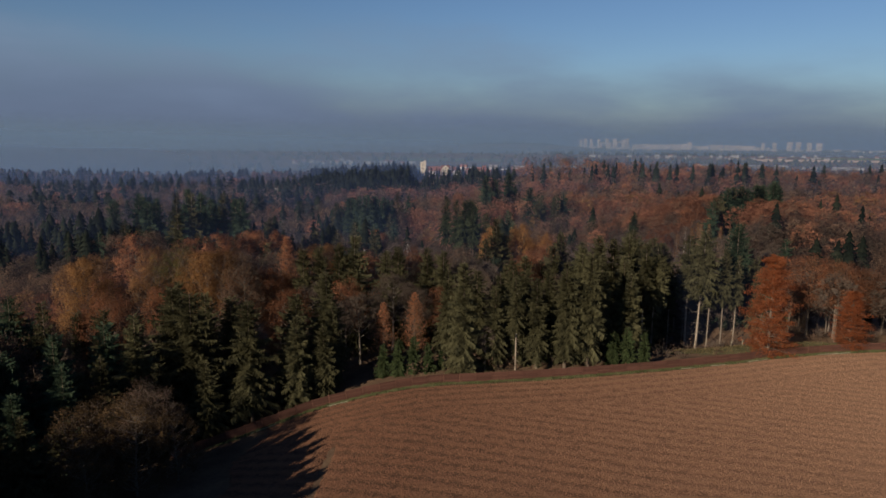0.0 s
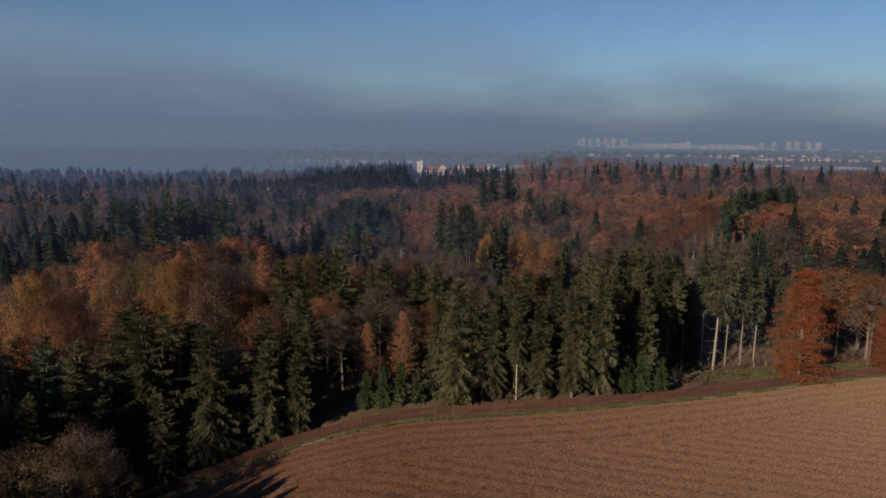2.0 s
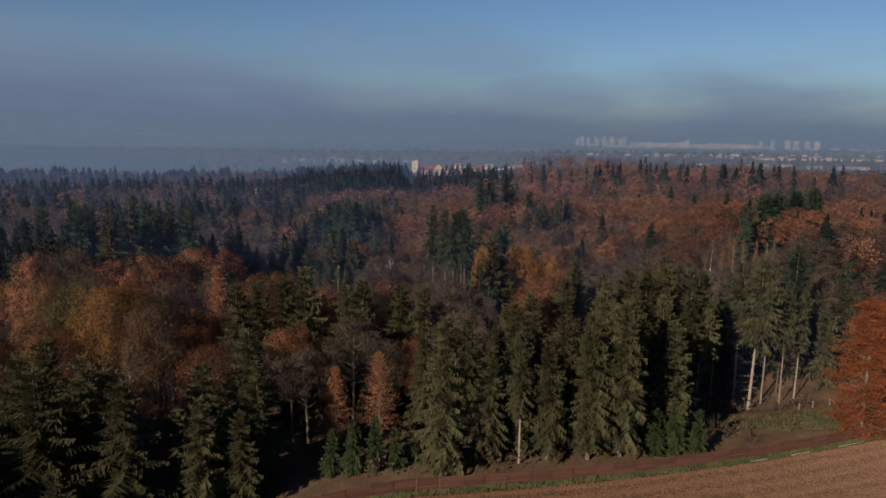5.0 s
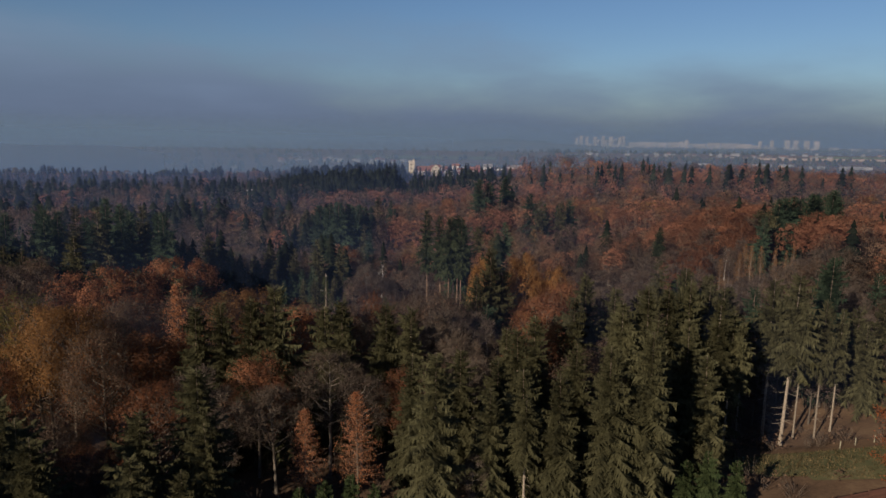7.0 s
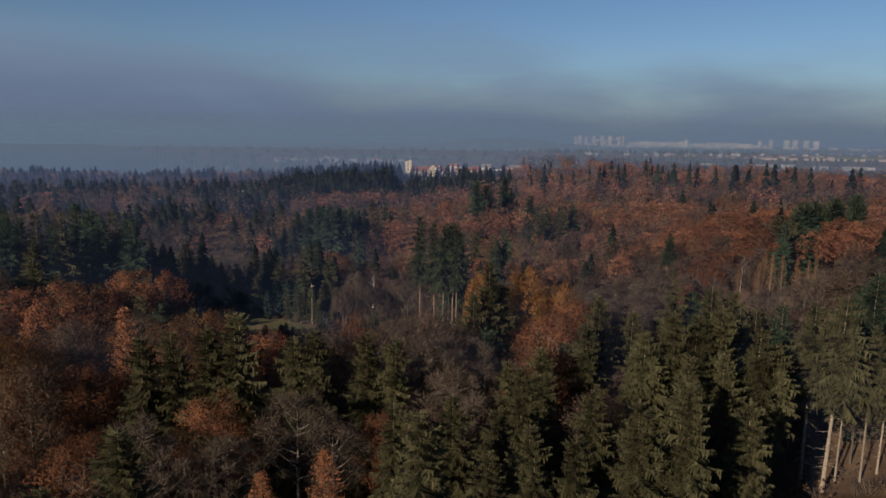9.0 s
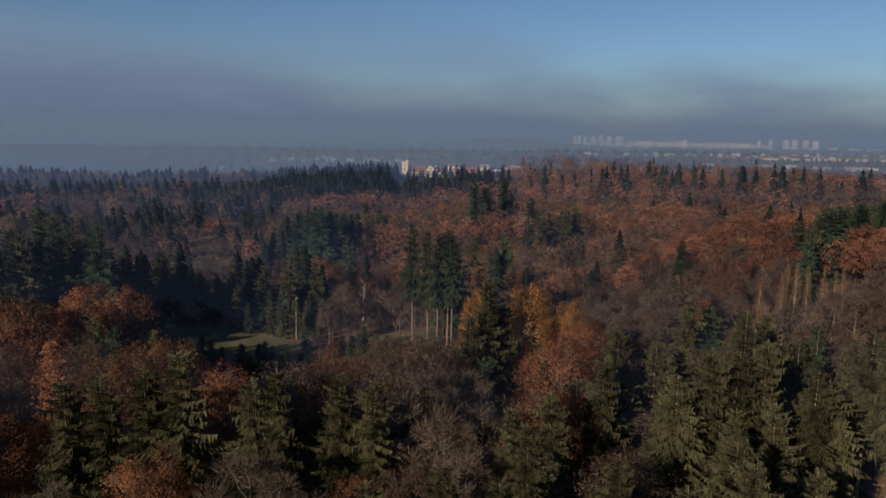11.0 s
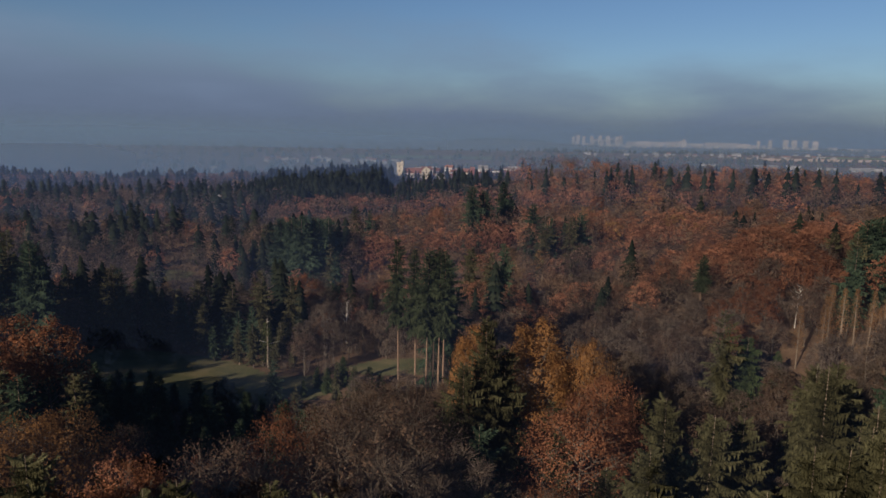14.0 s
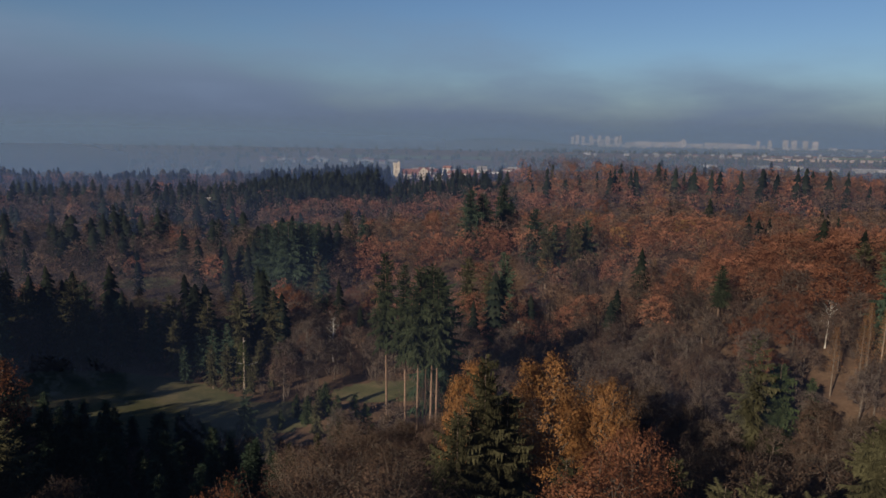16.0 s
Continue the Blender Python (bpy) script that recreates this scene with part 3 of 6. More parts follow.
def soil_material():
    """Ploughed earth: crumbly furrows, clod shade painted dark in them, smoother dry soil between."""
    m, nt, out = material("ploughed_soil")
    link = nt.links.new
    co = nt.nodes.new("ShaderNodeTexCoord")
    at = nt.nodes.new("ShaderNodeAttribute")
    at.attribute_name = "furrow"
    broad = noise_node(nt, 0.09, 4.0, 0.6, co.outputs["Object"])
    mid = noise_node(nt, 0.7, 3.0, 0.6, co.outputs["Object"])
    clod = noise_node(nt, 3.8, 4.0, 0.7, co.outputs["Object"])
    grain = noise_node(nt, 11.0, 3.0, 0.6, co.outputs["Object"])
    lower = nt.nodes.new("ShaderNodeMath")      # furrows let more of the clods' painted shade through, patchily
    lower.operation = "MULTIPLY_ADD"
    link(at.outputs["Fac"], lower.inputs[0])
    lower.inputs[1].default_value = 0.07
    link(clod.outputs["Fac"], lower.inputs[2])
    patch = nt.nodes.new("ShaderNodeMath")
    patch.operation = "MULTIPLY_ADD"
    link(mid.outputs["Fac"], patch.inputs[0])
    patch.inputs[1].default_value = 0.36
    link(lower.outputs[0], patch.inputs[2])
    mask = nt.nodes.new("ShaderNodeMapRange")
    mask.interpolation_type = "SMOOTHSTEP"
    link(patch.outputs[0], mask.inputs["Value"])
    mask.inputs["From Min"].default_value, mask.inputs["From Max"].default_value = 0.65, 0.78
    dry = ramp_node(nt, broad.outputs["Fac"], [(0.35, (0.100, 0.049, 0.029)), (0.65, (0.126, 0.064, 0.038))]).outputs[0]
    sep = nt.nodes.new("ShaderNodeSeparateXYZ")      # drier, finer soil towards the east, also paled for the brighter light there
    link(co.outputs["Object"], sep.inputs[0])
    east = nt.nodes.new("ShaderNodeMapRange")
    link(sep.outputs["X"], east.inputs["Value"])
    east.inputs["From Min"].default_value, east.inputs["From Max"].default_value = -8.0, 78.0
    dry = mix_node(nt, east.outputs[0], dry, (0.235, 0.146, 0.094))
    dry = mix_node(nt, grain.outputs["Fac"], dry, (0.112, 0.056, 0.034))
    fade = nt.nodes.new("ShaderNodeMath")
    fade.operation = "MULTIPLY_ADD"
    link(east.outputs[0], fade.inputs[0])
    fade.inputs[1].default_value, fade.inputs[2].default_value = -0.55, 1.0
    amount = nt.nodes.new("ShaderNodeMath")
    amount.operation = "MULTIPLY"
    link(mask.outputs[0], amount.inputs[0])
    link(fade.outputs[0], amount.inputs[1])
    # this dark colour stands in for the small shadows of the clods
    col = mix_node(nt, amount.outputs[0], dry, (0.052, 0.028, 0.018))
    bs = nt.nodes.new("ShaderNodeBsdfPrincipled")
    bs.inputs["Roughness"].default_value, bs.inputs["Specular IOR Level"].default_value = 0.95, 0.1
    bs.inputs["Diffuse Roughness"].default_value = 0.4
    link(col, bs.inputs["Base Color"])
    bp = nt.nodes.new("ShaderNodeBump")
    bp.inputs["Strength"].default_value, bp.inputs["Distance"].default_value = 1.0, 0.2
    link(clod.outputs["Fac"], bp.inputs["Height"])
    bp2 = nt.nodes.new("ShaderNodeBump")
    bp2.inputs["Strength"].default_value, bp2.inputs["Distance"].default_value = 0.8, 0.06
    link(grain.outputs["Fac"], bp2.inputs["Height"])
    link(bp.outputs[0], bp2.inputs["Normal"])
    link(bp2.outputs[0], bs.inputs["Normal"])
    link(bs.outputs[0], out.inputs[0])
    return m


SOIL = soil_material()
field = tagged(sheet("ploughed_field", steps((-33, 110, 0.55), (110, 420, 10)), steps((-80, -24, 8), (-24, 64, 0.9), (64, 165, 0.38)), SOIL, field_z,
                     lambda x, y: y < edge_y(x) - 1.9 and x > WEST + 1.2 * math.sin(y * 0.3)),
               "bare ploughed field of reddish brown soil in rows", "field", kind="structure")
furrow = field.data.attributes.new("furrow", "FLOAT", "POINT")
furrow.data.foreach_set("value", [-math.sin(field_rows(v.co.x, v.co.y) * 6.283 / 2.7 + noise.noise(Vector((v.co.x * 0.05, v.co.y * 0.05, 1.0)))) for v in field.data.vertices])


# clods that the plough turned up
RC = random.Random(17)
g = Geo()
for _ in range(22000):
    x = RC.uniform(-22, 92)
    y = edge_y(x) - 3.2 - (edge_y(x) - 78) * RC.random()
    z, q = field_z(x, y), RC.uniform(0.05, 0.15)
    k = len(g.v)
    for dx, dy, dz in ((1, 0, 0), (0, 1, 0), (-1, 0, 0), (0, -1, 0)):
        g.v.append((x + dx * q * RC.uniform(0.7, 1.5), y + dy * q * RC.uniform(0.7, 1.5), z - 0.02))
    g.v.append((x + RC.uniform(-0.3, 0.3) * q, y + RC.uniform(-0.3, 0.3) * q, z + q * RC.uniform(0.7, 1.4)))
    g.f += [(k, k + 1, k + 4), (k + 1, k + 2, k + 4), (k + 2, k + 3, k + 4), (k + 3, k, k + 4)]
tagged(new("soil_clods", g.mesh("soil_clods", SOIL)), "loose clods of reddish brown soil on the field", "soil", kind="stuff")


def clearing(x, y):
    """Open ground: the valley meadow, the glade by the tall trunks, the grass under the pines, the far lawns."""
    for cx, cy, rx, ry in ((-56, 266, 27, 20), (-30, 262, 17, 11), (70, 154, 24, 8), (3, 277, 15, 9), (-112, 418, 13, 10), (-100, 384, 7, 8)):
        if ((x - cx) / rx) ** 2 + ((y - cy) / ry) ** 2 < 1.0:
            return True
    return False


tagged(sheet("meadow", steps((-130, 130, 2.0)), steps((120, 440, 2.0)), GRASS, lambda x, y: ground_z(x, y) + 0.06 + 0.05 * noise.noise(Vector((x, y, 0))), clearing),
       "rough grass of the forest clearings", "meadow", kind="structure")

# ---- tree kinds ----
R = random.Random(7)
for i in range(6):
    h = 24.0
    t, c = spruce_geo(R, h, R.uniform(4.0, 4.9), R.uniform(0.02, 0.05) + 0.025 * i, 0.5, 6.6, 6, 10, 0.2, 2)
    tree_proto("spruce", "spruce", "tree", [("trunk", t, BARK_SPRUCE, "", True), ("crown", c, NEEDLE, "", False)], h)
for i in range(3):
    h = 27.0
    t, c = spruce_geo(R, h, R.uniform(3.5, 4.1), R.uniform(0.44, 0.52), 0.5, 6.5, 6, 44, 0.12, 2)
    t.v = [(x * 0.74, y * 0.74, z) if math.hypot(x, y) < 0.55 else (x, y, z) for x, y, z in t.v]
    tree_proto("tall_spruce", "tall_spruce", "tree", [("trunk", t, BARK_PALE, "pale bare lower trunk", True), ("crown", c, NEEDLE, "", False)], h)
for i in range(2):
    h = 8.0
    t, c = spruce_geo(R, h, R.uniform(2.0, 2.4), 0.03, 0.33, 6.5, 5, 0, 0.2, 2)
    tree_proto("young_spruce", "young_spruce", "tree", [("trunk", t, BARK_SPRUCE, "", True), ("crown", c, NEEDLE_YOUNG, "", False)], h)
for i in range(2):
    h = 25.0
    t, c = spruce_geo(R, h, R.uniform(4.2, 4.8), 0.15, 0.55, 6.5, 6, 4, 0.2, 2)
    tree_proto("fir", "fir_tree", "tree", [("trunk", t, BARK_SPRUCE, "", True), ("crown", c, NEEDLE_BLUE, "", False)], h)
for mat, kind, nm, n, fl in ((LEAF_RUST, "rust", "oak_tree", 4, 13000), (LEAF_YELLOW, "yellow", "beech_tree", 2, 14000), (LEAF_BROWN, "brown", "oak_tree", 3, 7500), (LEAF_OLIVE, "olive", "linden_tree", 1, 9000)):
    for i in range(n):
        h = 19.0
        w, tw, c = broadleaf_geo(R, h, R.uniform(5.2, 6.2), R.uniform(0.20, 0.30), 30, fl, 0.10, 500 if kind != "brown" else 1800, core=0.0)
        tree_proto(kind, nm, "tree", [("trunk", w, BARK_GREY, "", True), ("branchwork", tw, TWIG, "", False), ("crown", c, mat, "", False)], h)
for i in range(3):
    h = 18.0
    w, tw, c = broadleaf_geo(R, h, R.uniform(4.4, 5.4), R.uniform(0.2, 0.3), 22, 420, 0.10, 4200, 0.9)
    tree_proto("bare", "bare_tree", "tree", [("trunk", w, BARK_BARE, "pale grey trunk and limbs", True), ("branchwork", tw, TWIG, "", False), ("crown", c, LEAF_BROWN, "", False)], h)
for i in range(2):
    h = 17.0
    w, c = larch_geo(R, h, 4.4, 0.22, 0.50, 8, 26, 0.105)
    tree_proto("larch", "larch_tree", "tree", [("trunk", w, BARK_SPRUCE, "", True), ("crown", c, LEAF_LARCH, "", False)], h)
for i in range(2):
    h = 18.0
    w, c = larch_geo(R, h, 2.7, 0.34, 0.60, 6, 11, 0.13)
    tree_proto("slope_larch", "larch_tree", "tree", [("trunk", w, BARK_SPRUCE, "", True), ("crown", c, LEAF_YELLOW, "", False)], h)
for i in range(3):
    h = 34.0
    w, c = spruce_geo(R, h, R.uniform(3.3, 3.9), R.uniform(0.46, 0.54), 0.55, 6.0, 5, 6, 0.14, 2)
    w.v = [(x * 0.52, y * 0.52, z) for x, y, z in w.v]
    tree_proto("pine", "pine_tree", "tree", [("trunk", w, BARK_PINE, "", True), ("crown", c, NEEDLE_PINE, "", False)], h)
h = 19.0
w, tw, c = broadleaf_geo(R, h, 3.2, 0.25, 14, 80, 0.16, 900, 1.1, stem=0.011)
tree_proto("birch", "birch_tree", "tree", [("trunk", w, BARK_BIRCH, "white birch trunk", True), ("branchwork", tw, TWIG, "", False), ("crown", c, LEAF_BROWN, "", False)], h)
h = 22.0
w, tw, c = layered_geo(R, h, 5.6, 0.03, 150, 40000, 0.125)
tree_proto("low_beech", "beech_tree", "tree", [("trunk", w, BARK_GREY, "", True), ("branchwork", tw, TWIG, "", False), ("crown", c, LEAF_COPPER, "", False)], h)
h = 16.0
w, tw, c = broadleaf_geo(R, h, 4.6, 0.06, 46, 9000, 0.105, 900, skirt=1.9)
tree_proto("low_oak", "oak_tree", "tree", [("trunk", w, BARK_GREY, "", True), ("branchwork", tw, TWIG, "", False), ("crown", c, LEAF_DULL, "", False)], h)
# a golden beech with a smooth domed crown
h = 21.0
w, tw, c = broadleaf_geo(R, h, 5.2, 0.30, 44, 20000, 0.10, 300)
tree_proto("golden", "beech_tree", "tree", [("trunk", w, BARK_GREY, "", True), ("branchwork", tw, TWIG, "", False), ("crown", c, LEAF_GOLD, "", False)], h)
# simpler builds for the middle distance
for i in range(3):
    h = 23.0
    t, c = spruce_geo(R, h, R.uniform(4.0, 4.8), R.uniform(0.10, 0.2), 0.85, 6.0, 4, 0, 0.25, 2)
    tree_proto("spruce_mid", "spruce", "tree", [("trunk", t, BARK_SPRUCE, "", True), ("crown", c, NEEDLE_BLUE if i == 2 else NEEDLE, "", False)], h)
for mat, kind, nm, n, fl in ((LEAF_RUST, "rust_mid", "oak_tree", 3, 4600), (LEAF_YELLOW, "yellow_mid", "beech_tree", 2, 4600), (LEAF_BROWN, "brown_mid", "oak_tree", 3, 3000)):
    for i in range(n):
        h = 18.0
        w, tw, c = broadleaf_geo(R, h, R.uniform(5.0, 6.0), R.uniform(0.20, 0.30), 24, fl, 0.16, 400 if kind != "brown_mid" else 1000, 0.6, 4, core=0.0)
        tree_proto(kind, nm, "tree", [("trunk", w, BARK_GREY, "", True), ("branchwork", tw, TWIG, "", False), ("crown", c, mat, "", False)], h)
for i in range(3):
    h = 17.0
    w, tw, c = broadleaf_geo(R, h, R.uniform(4.4, 5.4), R.uniform(0.2, 0.3), 18, 260, 0.17, 1900, 0.9, 4)
    tree_proto("bare_mid", "bare_tree", "tree", [("trunk", w, BARK_GREY, "", True), ("branchwork", tw, TWIG, "", False), ("crown", c, LEAF_BROWN, "", False)], h)

LABEL = {
    "spruce": "dark olive-green spruce with sagging boughs", "tall_spruce": "tall spruce with a bare pale lower trunk",
    "young_spruce": "small dense green young spruce", "fir": "dark blue-green fir with level boughs",
    "rust": "broad oak with rust-brown autumn leaves", "yellow": "beech with ochre-yellow autumn leaves",
    "golden": "golden beech with a smooth domed crown",
    "low_beech": "broad copper-orange beech leafed down to the ground",
    "low_oak": "bushy oak with brown leaves down to the ground",
    "brown": "oak with thin dull brown autumn leaves", "olive": "linden with olive-green leaves",
    "bare": "leafless grey-brown tree with fine twigs", "larch": "slim larch with pinkish orange needles",
    "slope_larch": "thin larch with orange needles and visible trunk", "pine": "tall pine with a long clean reddish trunk", "birch": "bare birch with a white trunk",
}


def plant(kind, x, y, top=None, h=None, wide=1.0, rng=R):
    """A tree whose top reaches the level top, or h metres tall."""
    key = kind.replace("_mid", "")
    hh = h if h is not None else top - ground_z(x, y)
    if key in ("rust", "yellow", "brown", "olive", "golden", "bare", "larch", "slope_larch"):
        wide *= min(1.0, 22.0 / hh)       # tall trees in the close wood spread no wider than the others
    elif key in ("spruce", "fir"):
        wide *= min(1.0, (28.0 / hh) ** 0.7)
    return stand(kind, x, y, hh, LABEL[key], "forest " + key.replace("_", " ") + " trees", None, wide, rng)


# trees that can be told apart: x, y, level of the top
for x, y, z in ((-55, 138, 17), (-45, 127, 13), (-21, 129, 15), (24, 146, 19), (11, 134, 17.2), (15.6, 137, 18.6), (26.5, 139.5, 17.6), (-62, 122, 15), (-70, 128, 13),
                (-33.4, 160, 20.2), (-28.7, 160.5, 20.8), (-24.6, 161, 21.5), (-21.2, 161.5, 23.4), (-10.6, 162, 20.8), (-13.2, 162.5, 19.6), (-3.6, 162.5, 20.3), (0.3, 162, 20)):
    plant("spruce", x, y, z)
for x, y, z in ((-22.5, 131, 20.5), (-34.6, 119, 17.6), (-45, 119, 19), (-50, 125, 18.5), (-39.5, 125, 17), (-28, 127, 17)):
    plant("spruce", x, y, z, wide=1.25)
for x, y, z in ((16.4, 203, 22.8), (19, 205, 17.5), (13, 200, 17), (31, 173.5, 23), (27.6, 168.5, 20.4), (38.6, 162, 24), (36.5, 177.3, 20), (41.5, 164, 23), (46, 165.5, 23.8), (49.5, 163, 18.6), (52.6, 184.5, 22.4), (55.8, 180, 20), (48.7, 171, 21.8), (58.3, 180.5, 19.3), (43, 183, 17), (36.5, 152, 21), (43, 156, 20), (24, 190, 12), (35.5, 196, 14)):
    plant("spruce", x, y, z, wide=0.92)
for x, y, z in ((64.4, 174, 22.5), (66.2, 171, 24), (48.6, 160, 22.5), (51.4, 161, 19.6), (15.2, 133, 17), (33.6, 160, 21.5), (57, 195, 19), (63, 199, 18), (60, 184, 19)):
    plant("tall_spruce", x, y, z)
for x, y, z in ((73.6, 173.4, 19), (70.6, 175, 18), (60.5, 176, 15), (78, 176, 17)):
    plant("tall_spruce", x, y, z, wide=0.7)
for x, y, z in ((83, 189, 24), (-62, 105, 15), (-57, 98, 12.5), (-67, 100, 14), (-61, 92, 10.5), (-80, 262, 22), (-76, 256, 23), (-86, 258, 20), (-92, 264, 19), (-98, 258, 20), (-104, 268, 20), (-113, 259, 21), (-92, 272, 21), (-124, 277, 22.5), (-118, 270, 22), (-112, 265, 22), (-106, 284, 24), (-100, 280, 23), (-130, 268, 21)):
    plant("fir", x, y, z)
for x, y, z in ((-8.5, 130.6, 7), (-5.5, 131.5, 7.5), (-11.5, 131, 6), (0, 133.5, 4), (38.6, 136, 8.4), (42.1, 135.8, 7.4), (35.6, 135.6, 7.6), (-2.5, 132, 6), (20, 138, 4), (23, 140, 5)):
    plant("young_spruce", x, y, z, wide=0.85)
for x, y, h in ((-17, 262, 5), (-14, 258, 6), (-11, 262, 7), (-8, 257, 6), (-13, 267, 4.5), (-5, 260, 5), (-19, 256, 4), (-2, 252, 6), (83, 252.5, 8), (72.5, 245, 16)):
    plant("young_spruce", x, y, h=h)
plant("rust_mid", -31.5, 326, 3.0)
for x, y, z in ((-5.4, 139, 15), (-12, 138.5, 12.8), (-39.2, 169, 22.4)):
    plant("larch", x, y, z)
for x, y, z in ((94, 254, 14), (98, 256, 15.5), (102, 257.5, 15), (107, 260, 14), (112, 262.5, 13), (104, 253, 12), (99, 262, 15), (90, 258, 11), (96, 259, 13), (110, 256, 12), (116, 266, 14)):
    plant("slope_larch", x, y, z)
for x, y, z in ((20.6, 166.5, 19.2), (-32, 142, 16.4), (-22.4, 155, 15.4), (-41.9, 163, 17.6), (-64.4, 128.5, 19), (-19.5, 172.5, 19.6), (-8, 185.5, 18), (92.5, 167, 20.5), (97, 163, 19.5), (104, 163, 18), (-47, 161, 17.5), (-66, 158, 14), (-80, 160, 15)):
    plant("rust", x, y, z, wide=1.15 if x > 75 else 0.9)
for x, y, z in ((-68.6, 204, 18.6), (-62.6, 206, 18.4), (-76.5, 206, 17), (-58.3, 212, 18.2), (-56, 225, 16.6), (-63, 226, 16.6), (-86.6, 190, 20)):
    plant("rust_mid", x, y, z)
plant("rust", 26.6, 189, 18.6, wide=1.2)
plant("rust", 31.5, 197, 18.6)
for x, y, z in ((-54.5, 162.5, 22), (-60, 166, 21), (-30, 180, 21), (-33.5, 174.5, 20.6), (-80, 151, 21.4), (-74, 172, 20)):
    plant("yellow", x, y, z, wide=1.05)
for x, y, z in ((25.4, 212, 21.4), (15, 212, 20.2), (32, 211, 18.6)):
    plant("golden", x, y, z, wide=1.15 if x == 25.4 else 0.75)
for x, y, z in ((-46.4, 157, 19.4), (-11.6, 178.5, 17.6), (-1, 183, 17.4), (5.8, 185.5, 18.6), (1, 195, 15.5), (7, 193, 15.5), (-50, 172, 18.5), (-70, 180, 18), (-43, 178, 18), (-38, 186, 16), (-48, 192, 16), (-55, 185, 17), (-46, 101, 9)):
    plant("brown", x, y, z, wide=1.3 if y < 100 or x == 5.8 else 1.1)
for x, y, z in ((62, 370, 16.5), (66, 376, 17), (69, 384, 15), (51, 368, 17), (55, 374, 15), (124, 293, 24), (118, 296, 22), (131, 297, 24), (147, 299, 26), (-52, 408, 9), (-58, 412, 8.5), (-47, 415, 9), (-63, 406, 7), (-40, 411, 8), (-55, 400, 7),
                (-30, 458, 9.5), (-22, 452, 8), (28, 330, 9), (33, 336, 11), (22, 334, 10), (-24, 345, 6), (-27, 352, 7)):
    plant("spruce_mid", x, y, z)
for x, y, z in ((-40, 281, -2), (-36, 279.5, -1), (-30, 277, -5), (-26, 280, -6), (-47, 283, -3), (-42, 288, 0), (-38, 286, 1.5), (-35, 291, -1), (-31, 288, -3), (-46, 290, -2), (-52, 291, 1), (-58, 292, 2), (-65, 290, 3), (-72, 291, 4), (-80, 290, 5), (-88, 292, 6), (-96, 291, 7), (-61, 298, 3), (-70, 299, 4), (-84, 299, 6)):
    plant("spruce_mid", x, y, z)
# spruces hidden behind the oaks, added to keep the sun off the meadow
for x, y, z in ((-60, 215, 14), (-66, 214, 15), (-54, 208, 14), (-49, 205, 13), (-72, 218, 14), (-45, 213, 10), (-78, 224, 13), (-70, 228, 11), (-84, 232, 13)):
    plant("spruce_mid", x, y, z, wide=1.15)
for x, y, z in ((0, 222, 7), (6, 219, 6), (-5, 215, 6.5), (11, 227, 4), (-9, 222, 3), (3, 229, 3)):
    plant("brown", x, y, z)
plant("olive", -66.8, 169.5, 21.6)
for x, y, z in ((-43.5, 91, 13), (-50, 87.5, 11.5), (-39.5, 96, 8.5), (-46, 83, 9), (-52, 96, 10)):
    plant("low_oak", x, y, z, wide=0.95)
plant("low_beech", 71.8, 144.2, 23.4, wide=0.92)
plant("low_beech", 93, 149.6, 14, wide=1.15)
for x, y, z in ((5.4, 166, 18), (8.6, 164.5, 16.8), (-6, 149, 15.5), (9, 133, 10), (-11, 151.5, 18), (-28.4, 146, 17), (6.3, 176.5, 18), (-18, 147, 14), (-24, 143, 14), (13, 170, 16), (12, 183, 15), (3, 172, 16), (-20, 292, 3), (14, 285, 8)):
    plant("bare", x, y, z)
for x, y, z in ((1.8, 255, 25), (5.6, 249, 24), (7.8, 246, 24.5), (9.1, 247.5, 23.5), (10.2, 246, 25), (11.2, 245, 24), (86, 303, 14), (84, 299, 13)):
    plant("pine", x, y, z, wide=1.0 if y < 260 else 1.5)
for x, y, z in ((-15.7, 304, 2), (100, 278, 13)):
    plant("birch", x, y, z)


